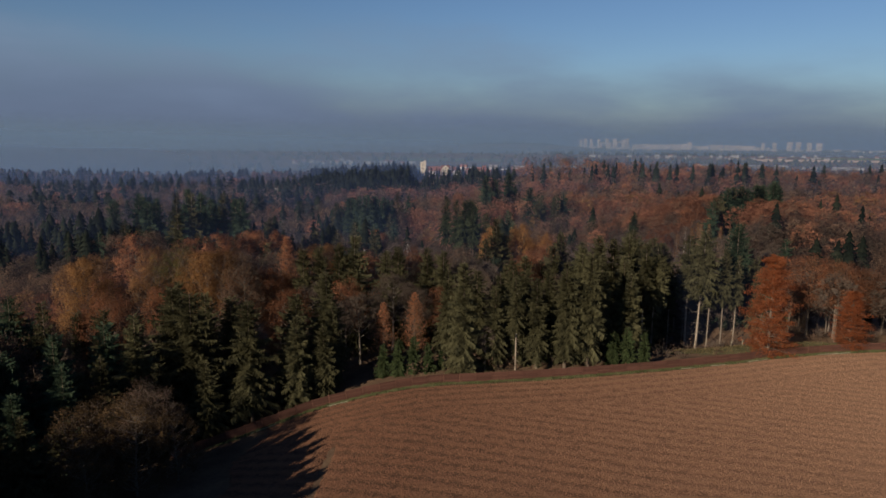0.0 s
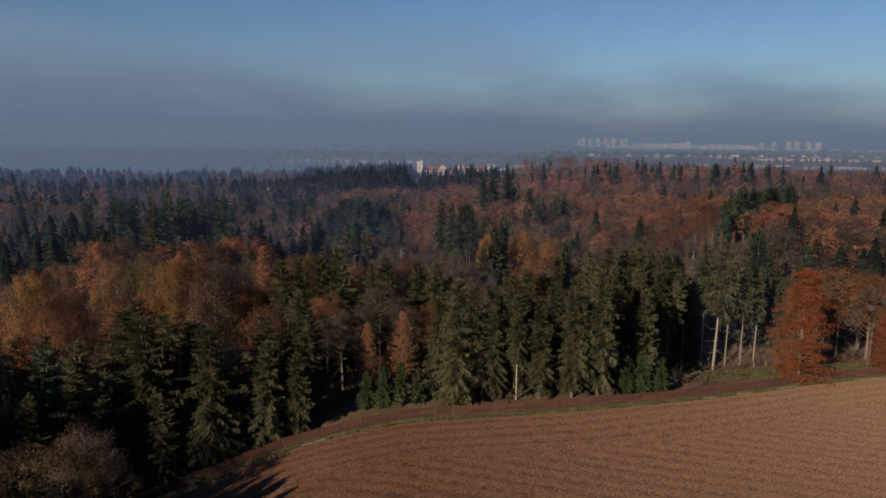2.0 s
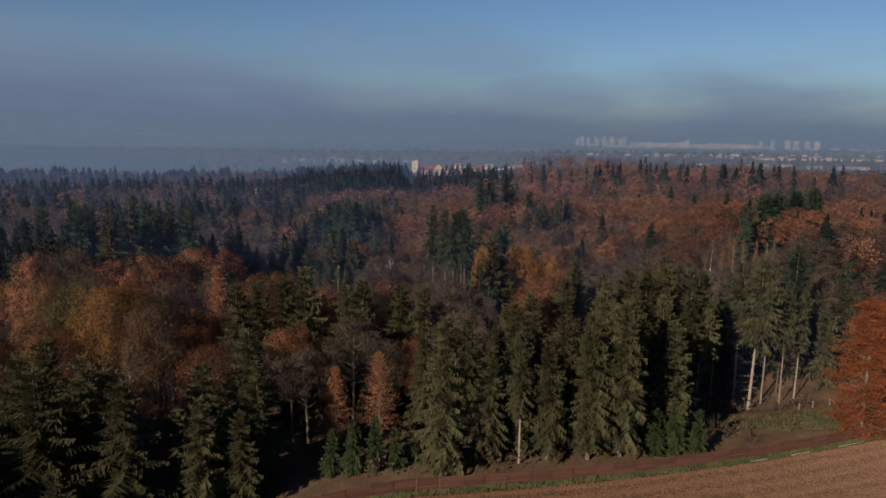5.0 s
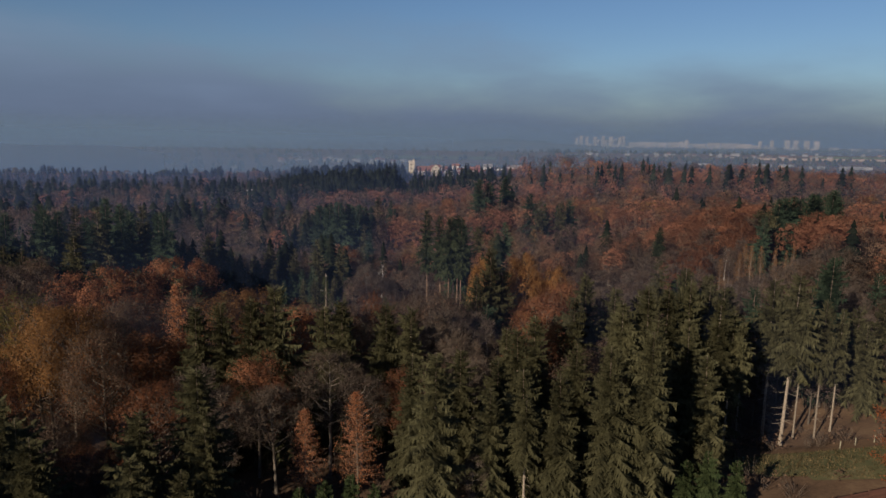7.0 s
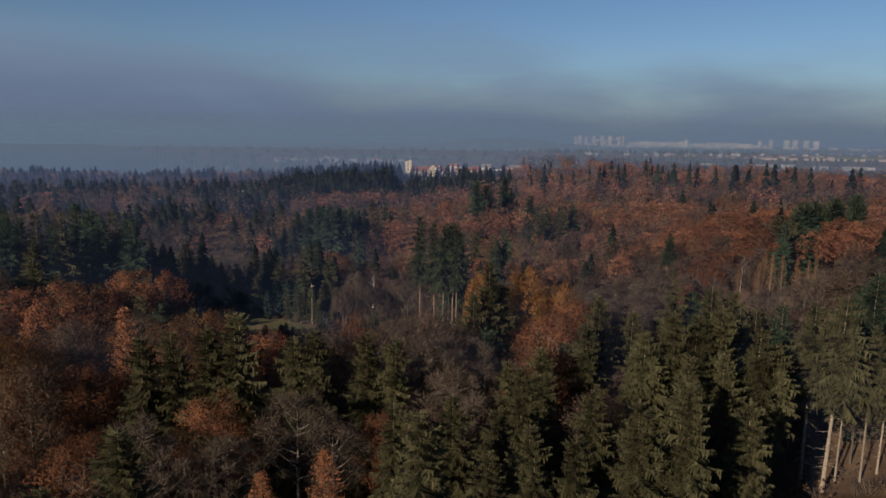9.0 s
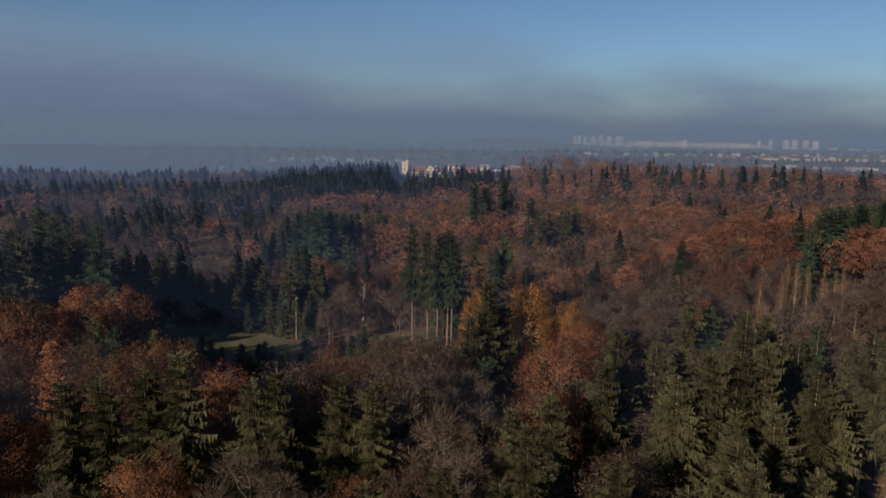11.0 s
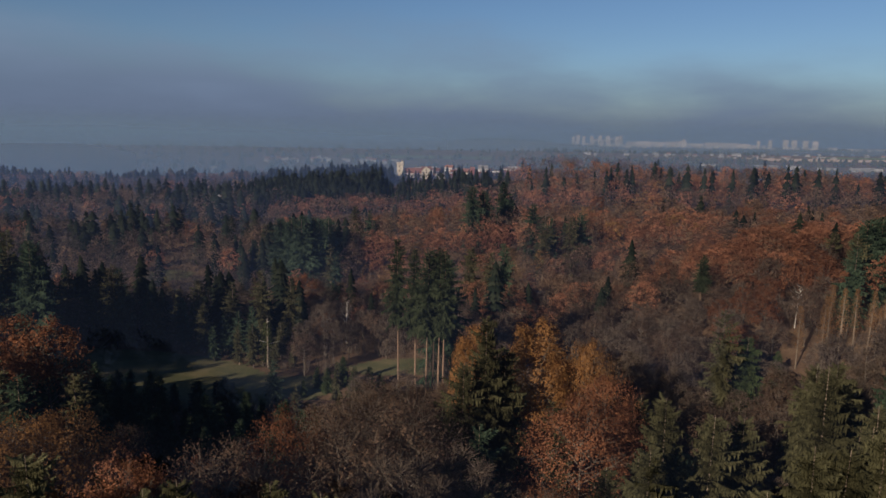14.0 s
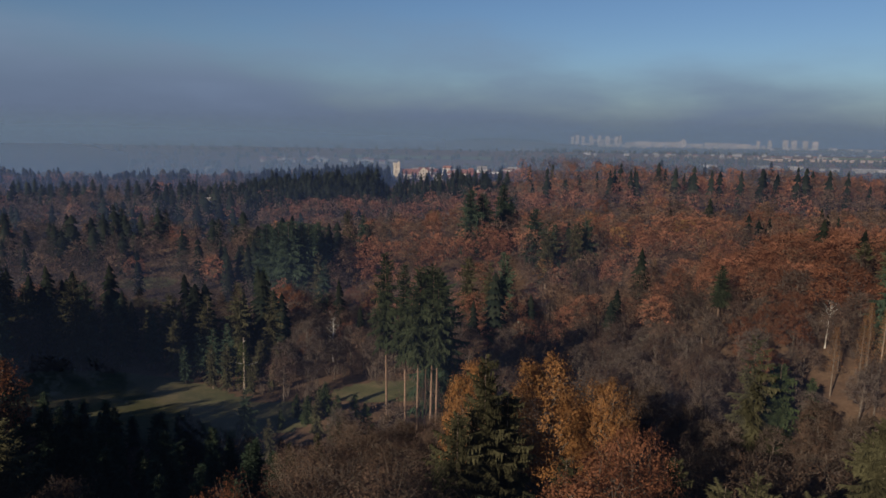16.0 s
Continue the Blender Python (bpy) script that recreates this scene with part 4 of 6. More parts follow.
def wood_mix(x, y, r):
    """Which kind grows where; None leaves a gap."""
    v = noise.noise(Vector((x * 0.022, y * 0.022, 9.0))) + 0.4 * noise.noise(Vector((x * 0.07, y * 0.07, 2.0)))
    q = r.random()
    d = y - edge_y(x)
    if x < -24 and y < 130:                                   # wood along the field's west side
        return "spruce" if q < 0.65 else ("bare" if q < 0.85 else "brown")
    if 46 < x < 92 and d < 34:                                # sunny glade and its tall trunks
        return None
    if 31 < x < 46 and d < 13:                                # young spruces before a dark gap
        return None
    if -17 < x < 4 and d < 13:                                # young spruces and two larches stand here
        return None
    if 34 < x < 47 and 192 < y < 214:                         # dark gap behind the spruces
        return None
    if d < 26 and x < 60:                                     # dark spruce belt at the edge
        if x < -14 and d > 9:
            return "spruce" if q < 0.50 else ("brown" if q < 0.78 else "bare")
        return "spruce" if q < 0.84 else ("brown" if q < 0.92 else "bare")
    if x > 60 and d < 32:
        return "rust" if q < 0.45 else ("brown" if q < 0.7 else "bare")
    if y < 215:
        if x < -15:
            return "rust" if q < 0.20 else "yellow" if q < 0.28 else "brown" if q < 0.74 else "bare" if q < 0.95 else "spruce"
        if x > 25:
            return "spruce" if q < 0.5 + 0.3 * v else ("brown" if q < 0.8 else "bare")
        return "spruce" if q < 0.20 else ("brown" if q < 0.52 else "bare" if q < 0.94 else "rust")
    if -105 < x < -28 and 283 < y < 312:                      # dark conifers north of the meadow
        return "spruce" if q < 0.75 else "bare"
    if y < 330:
        if x < -60:
            return "spruce" if q < 0.35 + 0.4 * v else ("bare" if q < 0.80 else "brown")
        if x < 20:
            return "bare" if q < 0.66 else ("brown" if q < 0.95 else "spruce" if q < 0.97 else "rust")
        if x > 84 and y > 262:
            return "rust" if q < 0.62 else ("brown" if q < 0.82 else "bare" if q < 0.97 else "spruce")
        if y < 300:
            return "bare" if q < 0.62 - 0.2 * v else ("brown" if q < 0.94 else "rust" if q < 0.98 else "spruce")
        return "bare" if q < 0.40 - 0.3 * v else ("brown" if q < 0.72 else "rust" if q < 0.95 else "spruce")
    if x < -95 and y > 425:
        return "spruce" if q < 0.36 + 0.8 * v else ("brown" if q < 0.52 + 0.3 * v else "rust" if q < 0.56 else "bare")
    if x < -30 and y < 480 and not (-75 < x < -30 and 385 < y < 440):
        return "bare" if q < 0.72 else ("brown" if q < 0.88 else "spruce" if q < 0.98 else "rust")
    if x < -70 - 0.12 * (y - 330):
        if y > 520:
            return "spruce" if q < 0.42 + 0.8 * v else ("bare" if q < 0.86 else "brown" if q < 0.97 else "rust")
        return "spruce" if q < 0.34 + 0.7 * v else ("bare" if q < 0.86 else "brown" if q < 0.97 else "rust")
    if y > 590 and x < 70:
        return "spruce" if q < 0.9 else "brown"
    if y > 545:
        return "spruce" if q < 0.06 else ("rust" if q < 0.40 + 0.4 * v else "brown" if q < 0.74 else "bare")
    if -75 < x < -30 and 385 < y < 440:
        return "spruce" if q < 0.85 else "brown"
    return "rust" if q < 0.30 + 0.6 * v else ("brown" if q < 0.66 else "bare" if q < 0.93 else "spruce" if q < 0.96 - 0.3 * v else "yellow")


def free(x, y, gap):
    for px, py, _ in PLANTED:
        if abs(px - x) < gap and abs(py - y) < gap and (px - x) ** 2 + (py - y) ** 2 < gap * gap:
            return False
    return True


def wooded(x, y):
    if clearing(x, y):
        return False
    if x > WEST - 5 and y < edge_y(x) + 2.5:
        return False
    if y > 560 and abs(x - (-147)) < 9 and 600 < y < 620:
        return False
    return True


# tall close wood south-west of the field, whose shade lies on the field's corner
SHADE = []
for s_, lift in ((30, 0.5), (33, 1.0), (37, 0.0), (42, 0.0), (48, -1.0)):
    y = 70.0
    while y < 114:
        sx, sy = -14.8 - 0.34 * (y - 82.8) - s_ + R.uniform(-0.8, 0.8), y - s_ + R.uniform(-0.8, 0.8)
        y += R.uniform(2.4, 3.4)
        if sx < -0.70 * sy - 2 and sx - sy > -124:
            SHADE.append(("spruce", sx, sy, 0.543 * s_ + lift + R.uniform(-1.0, 1.5) - ground_z(sx, sy)))
for s_ in (52, 62):      # unseen taller trees, added further back to shade the wood at left
    for c_ in range(-130, -103, 7):
        bx, by = 0.788 * (c_ + 108.6) - 45 - 0.615 * s_ + R.uniform(-1, 1), -0.615 * (c_ + 108.6) + 119 - 0.788 * s_ + R.uniform(-1, 1)
        if bx < -0.70 * by - 6:
            SHADE.append(("spruce", bx, by, R.uniform(0.75, 0.9) * (12.5 + 0.394 * s_) - ground_z(bx, by)))
for _ in range(150):     # low close conifers between the wood and the meadow
    x, y = R.uniform(-72, -14), R.uniform(222, 250)
    if free(x, y, 2.9) and (x < -30 or y < 240):
        plant("fir", x, y, h=R.uniform(6, 9.5), wide=1.2)
# the outermost row behind the fence
x = -58.0
while x < 44:
    y = edge_y(x) + R.uniform(4.2, 6.8)
    if free(x, y, 3.6) and not -17 < x < 4 and not 32 < x < 46:
        plant("spruce", x, y, h=R.uniform(18, 25) if x > -14 else R.uniform(14, 18), wide=1.08)
    x += R.uniform(4.2, 6.4)
for _ in range(70):      # close ranks of the wood's front, south-west of the field
    x, y = R.uniform(-74, -47), R.uniform(30, 96)
    if x < -44 - 0.25 * (95 - y) and x - y > -141 and free(x, y, 3.0):
        plant("spruce", x, y, h=R.uniform(15, 19))
FAR = list(SHADE)
for x, z in ((238, 31.4), (244, 29.9), (249, 30.0), (257, 29.6), (267, 29.2), (171, 30.5), (181, 28.6), (162, 29.4), (214, 29.5), (222, 29.1), (125, 27.9), (138, 27.0), (199, 28.8), (219, 28.6), (229, 26.7), (120, 27.3), (133, 28.0), (82, 27.8), (189, 27.7), (303, 27.7)):
    y = 555 + R.uniform(-10, 10)
    FAR.append(("spruce", x, y, z - 3.0 - ground_z(x, y)))      # dark tips on the skyline
for x, y, z in ((27, 426, 22.4), (33, 430, 20.3), (44, 449, 23), (51, 396, 17.8), (118, 282, 27), (121, 284, 27), (127, 290, 27), (134, 290, 28), (142, 293, 29.4), (145, 295, 27), (138, 296, 27), (131, 292, 26), (-47, 381, 12.9), (-42, 375, 14.4), (-51, 384, 12), (-38, 380, 13), (-54, 399, 9.5), (-40, 402, 9.9), (-34, 392, 11.9)):
    plant("fir", x, y, z, wide=1.25)
for x, y, z in ((12, 258, 20), (142, 302, 27)):
    plant("fir", x, y, z, wide=1.1)
for j in range(22):       # close dark spruce wood on the castle hill
    for i in range(38):
        x, y = -155 + i * 6.2 + R.uniform(-2.4, 2.4), 592 + j * 6.0 + R.uniform(-2.4, 2.4)
        if abs(x + 147) > 9 and not (x > -30 and y > 682) and x < 78 - 0.25 * (y - 592):
            FAR.append(("spruce", x, y, R.uniform(4.5, 7.5) if x > -32 else R.uniform(12, 17)))
y = -80.0
while y < 860:
    gap = 5.8 if y < 215 else 5.6 if y < 330 else 8.2 if y < 460 else 10.4
    reach = max(165, min(0.665 * y + 14, 600))
    x = -reach
    while x < reach:
        px, py = x + R.uniform(-0.45, 0.45) * gap, y + R.uniform(-0.45, 0.45) * gap
        x += gap
        if not wooded(px, py) or (py < 122 and px > WEST - 13 - 0.25 * max(0, 95 - py)):
            continue
        if py > 720 and px > -130 + (py - 720):
            continue
        if py < 300 and not free(px, py, 6.4 if px < -12 and 130 < py < 215 else 4.9):
            continue
        kind = wood_mix(px, py, R)
        if kind is None:
            continue
        if px < -40 and py < 100 and R.random() < 0.6:
            kind = "spruce"
        hgt = R.uniform(0.78, 1.08) * {"spruce": 24.0, "rust": 19.0, "brown": 18.5, "yellow": 19.0, "bare": 17.5}[kind]
        if px < -30 and py < 125:        # the tall wood that shades the field's corner, lower towards its front
            hgt *= 1.3 if px - py < -150 else 0.9
            if -182 < px - py < -150:
                hgt *= 0.8
            if -150 < px - py < -122 and px > -90:
                hgt *= 0.62
        if kind == "spruce" and py - edge_y(px) < 5 and px > -24:
            hgt *= 0.85
        if kind != "spruce" and 215 < py < 385 and -95 < px < 100:
            hgt *= 0.70 if px < 45 else 0.85
        if px < -64 and 236 < py < 275 and px > -140:
            kind, hgt = "spruce", hgt * 1.15
        if -105 < px < -44 and 196 < py < 237 and kind == "spruce":
            kind = "brown"
        if kind == "spruce" and py < 215 and px > -40:
            hgt *= 0.86
        if kind != "spruce" and px < -12 and 130 < py < 215:
            hgt *= 0.84
        if 30 < px < 95 and 222 < py < 300 and kind != "spruce":
            hgt *= 0.85
        if -64 < px < -5 and (226 if px < -35 else 203) < py < 252:
            kind, hgt = "spruce", R.uniform(6.5, 10.5)
        if kind == "spruce" and py > 300:
            hgt *= R.uniform(0.62, 0.94)
        if py > 600 and px < 80:
            hgt *= 0.56 if px > -32 else 0.8
        near = px > -0.70 * py - 4 and py < 186 + 0.2 * px * (1 if px < 0 else -0.3) and -58 < px < 70
        if px < -0.70 * py - 4 and py < 150:
            FAR.append((kind, px, py, hgt))
        elif near:
            plant(kind, px, py, h=hgt)
        elif py < 300 and abs(px) < 115:
            plant(kind + "_mid", px, py, h=hgt)
        else:
            FAR.append((kind, px, py, hgt))
    y += gap * 0.92

# ---- dead stems ----
IVY = foliage_material("ivy_leaves", (0.030, 0.036, 0.014), (0.058, 0.064, 0.026), 0.1, 0.35)


def dead_stem(name, x, y, h, limbs, ivy, label):
    """A pale dead trunk, broken off at the top, with stubs of limbs, and ivy hanging round it where there is some."""
    rr = random.Random(int(x * 10 + 900))
    root = new(name)
    g = Geo()
    g.tube([(0, 0, -0.4), (0.1, 0, h * 0.4), (0.05, 0.1, h * 0.8), (0.2, 0, h)], [0.32, 0.26, 0.2, 0.11], 7)
    part("trunk", g, BARK_PALE, root, "pale barkless trunk", True)
    for i in range(limbs):
        a, z = i * 2.4 + rr.uniform(-0.4, 0.4), h * rr.uniform(0.45, 0.95)
        q = limb(rr, (0.05, 0, z), (math.cos(a), math.sin(a), 0.5), h * rr.uniform(0.12, 0.3), 0.03, 0.2, 4)
        g = Geo()
        g.tube(q, [0.10, 0.07, 0.05, 0.03, 0.012], 4)
        part("limb", g, BARK_BIRCH, root, "", True)
    if ivy:
        g = Geo()
        for _ in range(ivy):
            z = h * rr.uniform(0.08, 0.92)
            wide = 0.5 + 2.1 * (1 - z / h) ** 0.7
            a = rr.uniform(0, 6.283)
            leaf_fleck(g, rr, Vector((math.cos(a) * wide * rr.random() ** 0.5, math.sin(a) * wide * rr.random() ** 0.5, z)), 0.22)
        part("ivy", g, IVY, root, "dark green ivy hanging from the trunk")
    root.matrix_basis = pose(x, y, ground_z(x, y), 0, 0, rr.uniform(0, 360))
    return tagged(root, label, "tree")


dead_stem("dead_tree", -32.5, 280, 13.0, 4, 1500, "pale dead trunk hung with ivy beside the meadow")
dead_stem("dead_tree", 69.3, 271, 6.0, 7, 0, "broken white snag with bare stubs on the slope")

# ---- distant woods ----


def tone_material(name, dark, light, through_light=0.5):
    m, nt, out = material(name)
    link = nt.links.new
    geo = nt.nodes.new("ShaderNodeNewGeometry")
    at = nt.nodes.new("ShaderNodeAttribute")
    at.attribute_name = "tree_tone"
    co = nt.nodes.new("ShaderNodeTexCoord")
    leafy = noise_node(nt, 1.6, 4.0, 0.7, co.outputs["Object"])
    speck = nt.nodes.new("ShaderNodeMapRange")
    link(leafy.outputs["Fac"], speck.inputs["Value"])
    speck.inputs["From Min"].default_value, speck.inputs["From Max"].default_value = 0.36, 0.64
    speck.inputs["To Min"].default_value, speck.inputs["To Max"].default_value = 0.72, 1.28
    tone = nt.nodes.new("ShaderNodeMath")
    tone.operation = "MULTIPLY"
    link(at.outputs["Fac"], tone.inputs[0])
    link(speck.outputs[0], tone.inputs[1])
    relief = nt.nodes.new("ShaderNodeBump")
    relief.inputs["Strength"].default_value, relief.inputs["Distance"].default_value = 0.3, 0.2
    link(leafy.outputs["Fac"], relief.inputs["Height"])
    base = mix_node(nt, geo.outputs["Random Per Island"], dark, light)
    sc = nt.nodes.new("ShaderNodeVectorMath")
    sc.operation = "SCALE"
    link(base, sc.inputs[0])
    link(tone.outputs[0], sc.inputs["Scale"])
    dif = nt.nodes.new("ShaderNodeBsdfDiffuse")
    link(sc.outputs[0], dif.inputs[0])
    link(relief.outputs[0], dif.inputs["Normal"])
    tra = nt.nodes.new("ShaderNodeBsdfTranslucent")
    link(sc.outputs[0], tra.inputs[0])
    mx = nt.nodes.new("ShaderNodeMixShader")
    mx.inputs[0].default_value = through_light
    link(dif.outputs[0], mx.inputs[1])
    link(tra.outputs[0], mx.inputs[2])
    link(mx.outputs[0], out.inputs[0])
    return m


def tier_geo(rng, h, r, base, tiers, points):
    """A distant spruce: ragged skirts of boughs, one over the other, each a drooping star."""
    g = Geo()
    lean = (rng.uniform(-0.3, 0.3), rng.uniform(-0.3, 0.3))
    for i in range(tiers):
        t = (i + rng.uniform(0.0, 0.5)) / tiers
        z0 = h * (base + (0.96 - base) * t)
        step = h * (1 - base) / tiers
        reach = r * (1 - t) ** 0.62 * min(1.0, 0.7 + 2 * t) * rng.uniform(0.8, 1.15) + 0.2
        k = len(g.v)
        g.v.append((lean[0] * t, lean[1] * t, z0 + step * 1.35))
        a0 = rng.uniform(0, 6.28)
        for j in range(points * 2):
            a = a0 + 6.2832 * j / (points * 2)
            q = reach * (rng.uniform(0.72, 1.3) if j % 2 else rng.uniform(0.38, 0.62))
            g.v.append((lean[0] * t + math.cos(a) * q, lean[1] * t + math.sin(a) * q, z0 - q * (0.30 if j % 2 else 0.05) * (1 - 0.6 * t) + rng.uniform(-0.2, 0.2)))
        for j in range(points * 2):
            g.f.append((k, k + 1 + j, k + 1 + (j + 1) % (points * 2)))
    return g


def billow_geo(rng, h, r, base, clumps, per, fleck):
    """A full oak crown: rounded clumps heaped over a dome, each broader than high and ragged at its rim."""
    g = Geo()
    mid, tall = h * (base + (1 - base) * 0.40), h * (1 - base) * 0.5
    for i in range(clumps):
        zz = 1.0 - 1.45 * (i + 0.5) / clumps
        a, fl = i * 2.39996 + rng.uniform(-0.4, 0.4), math.sqrt(max(0.0, 1 - zz * zz))
        out = r * 0.70 * fl * rng.uniform(0.8, 1.18)
        c = Vector((math.cos(a) * out, math.sin(a) * out, mid + zz * tall * 0.80 * rng.uniform(0.82, 1.14)))
        rad = r * rng.uniform(0.20, 0.42)
        flat = rng.uniform(0.55, 0.85)
        for _ in range(per):
            e = Vector((rng.gauss(0, 1), rng.gauss(0, 1), rng.gauss(0.35, 0.9))).normalized()
            p = c + Vector((e.x, e.y, e.z * flat)) * rad * (1.3 - 0.85 * rng.random() ** 0.7)
            n = (e + Vector((rng.gauss(0, 0.45), rng.gauss(0, 0.45), rng.gauss(0.2, 0.45)))).normalized()
            u = n.cross(Vector((rng.gauss(0, 1), rng.gauss(0, 1), rng.gauss(0, 1)))).normalized()
            v = n.cross(u)
            q, b = fleck * rng.uniform(0.7, 1.4), fleck * rng.uniform(0.6, 1.2)
            k = len(g.v)
            g.v.extend([tuple(p - u * q - v * b * 0.4), tuple(p + u * q - v * b * 0.4), tuple(p + v * b + u * q * rng.uniform(-0.6, 0.6) - n * fleck * 0.3)])
            g.f.append((k, k + 1, k + 2))
            g.n.extend([tuple((e * 0.55 + n * 0.5).normalized())] * 3)
    return g


def far_build(kind, level, r):
    """One simple tree as a list of triangles, crown and stem together, with the directions in which its surface faces."""
    if kind == "spruce":
        c = tier_geo(r, 24.0, r.uniform(3.6, 4.4), 0.08, (13, 10, 8)[level], (9, 8, 7)[level])
        tall = 24.0
    elif kind in ("rust", "yellow"):
        tall = 18.5
        c = billow_geo(r, tall, r.uniform(5.0, 6.2), 0.22, (24, 20, 16)[level], (46, 24, 13)[level], (0.23, 0.33, 0.48)[level])
    else:
        tall, leafy = 18.5, kind != "bare"
        fl, size, tw_n, n = (((1100, 0.20, 0, 22), (480, 0.28, 0, 18), (200, 0.42, 0, 15)) if leafy else ((420, 0.18, 450, 18), (220, 0.28, 160, 16), (120, 0.42, 60, 14)))[level]
        t, tw, c = broadleaf_geo(r, tall, r.uniform(5.0, 6.0), 0.22, n, fl, size, tw_n, 0.7, 3, core=0.0)
        c.add(tw.v, tw.f)
        if level == 0:
            c.add(t.v, t.f)
    tri = []
    for f in c.f:
        tri += [(f[0], f[k], f[k + 1]) for k in range(1, len(f) - 1)]
    if kind == "spruce":
        facing = [(v[0] * 0.8, v[1] * 0.8, 1.6) for v in c.v]
    else:
        facing = c.n + [(v[0], v[1], v[2] - tall * 0.55) for v in c.v[len(c.n):]]
    return np.array(c.v), np.array(tri), np.array(facing)


FAR_H = {"spruce": 24.0}
r2 = random.Random(11)
for kind, mat, label in (("spruce", tone_material("far_needles", (0.014, 0.020, 0.015), (0.030, 0.036, 0.025)), "dark distant spruce wood"),
                         ("rust", tone_material("far_rust", (0.176, 0.083, 0.053), (0.242, 0.114, 0.072)), "distant oak wood in rust-brown autumn leaf"),
                         ("brown", tone_material("far_brown", (0.122, 0.081, 0.058), (0.182, 0.119, 0.083)), "distant wood with dull brown leaves"),
                         ("yellow", tone_material("far_ochre", (0.135, 0.078, 0.036), (0.19, 0.108, 0.048)), "distant beeches with ochre leaves"),
                         ("bare", tone_material("far_twigs", (0.072, 0.057, 0.047), (0.115, 0.091, 0.073)), "distant leafless grey-brown wood")):
    vs, fs, ds, tones, k = [], [], [], [], 0
    builds = [[far_build(kind, lv, r2) for _ in range(5)] for lv in (0, 1, 2)]
    for kd, x, y, hgt in FAR:
        if kd != kind:
            continue
        v, f, d = builds[0 if y < 350 and abs(x) < 160 else 1 if y < 480 else 2][r2.randrange(5)]
        a, s = r2.uniform(0, 6.283), hgt / FAR_H.get(kind, 18.5)
        fat = r2.uniform(1.15, 1.6) * (1.35 if y > 420 and x < 75 else 0.9) if kind == "spruce" else r2.uniform(0.92, 1.12)
        ca, sa = math.cos(a) * s * fat, math.sin(a) * s * fat
        w = np.column_stack((v[:, 0] * ca - v[:, 1] * sa + x, v[:, 0] * sa + v[:, 1] * ca + y, v[:, 2] * s + ground_z(x, y) - 0.2))
        vs.append(w)
        ds.append(np.column_stack((d[:, 0] * math.cos(a) - d[:, 1] * math.sin(a), d[:, 0] * math.sin(a) + d[:, 1] * math.cos(a), d[:, 2])))
        fs.append(f + k)
        tones.append(np.full(len(f), r2.choice((0.62, 0.82, 1.0, 1.1, 1.3)) * r2.uniform(0.92, 1.08)))
        k += len(v)
    if not vs:
        continue
    V, F, T = np.concatenate(vs), np.concatenate(fs), np.concatenate(tones)
    me = bpy.data.meshes.new("distant_wood")
    me.vertices.add(len(V))
    me.vertices.foreach_set("co", V.astype(np.float32).ravel())
    me.loops.add(F.size)
    me.loops.foreach_set("vertex_index", F.astype(np.int32).ravel())
    me.polygons.add(len(F))
    me.polygons.foreach_set("loop_start", np.arange(0, F.size, 3, dtype=np.int32))
    at = me.attributes.new("tree_tone", "FLOAT", "FACE")
    at.data.foreach_set("value", T.astype(np.float32))
    me.materials.append(mat)
    me.update(calc_edges=True)
    D = np.concatenate(ds)
    D /= np.maximum(np.linalg.norm(D, axis=1), 1e-6)[:, None]
    me.shade_smooth()
    me.normals_split_custom_set_from_vertices(D.tolist())
    tagged(new("distant_wood", me), label, "woodland", kind="stuff")


# ---- undergrowth ----
r3 = random.Random(31)
for mat, label, share in ((LEAF_BROWN, "brown leafy undergrowth of the wood", 0.5), (TWIG, "leafless thickets of the valley and slope", 0.5)):
    g = Geo()
    n = 0
    while n < 1700:
        x, y = r3.uniform(-110, 130), r3.uniform(128, 400)
        n += 1
        if not wooded(x, y) or y < edge_y(x) + 4 or abs(x) > 0.66 * y + 10:
            continue
        z, rad, hh = ground_z(x, y), r3.uniform(1.0, 2.6), r3.uniform(1.2, 3.8) * (1.5 if y > 215 else 1.0)
        for _ in range(26):
            a, u = r3.uniform(0, 6.283), r3.random() ** 0.5
            if mat is TWIG:
                s = r3.uniform(0.03, 0.06)
                p = Vector((x + math.cos(a) * rad * u * 0.4, y + math.sin(a) * rad * u * 0.4, z + r3.uniform(0, hh * 0.5)))
                q = p + Vector((math.cos(a) * rad * 0.6, math.sin(a) * rad * 0.6, hh * r3.uniform(0.3, 0.7)))
                k = len(g.v)
                g.v.extend([tuple(p - Vector((s, s * 0.5, 0))), tuple(p + Vector((s, -s * 0.5, 0))), tuple(q)])
                g.f.append((k, k + 1, k + 2))
            else:
                c = Vector((x + math.cos(a) * rad * u, y + math.sin(a) * rad * u, z + hh * math.sqrt(max(0.02, 1 - u * u)) * r3.uniform(0.5, 1.05)))
                leaf_fleck(g, r3, c, 0.26)
    ob = tagged(new("undergrowth", g.mesh("undergrowth", mat)), label, "shrubs", kind="stuff")

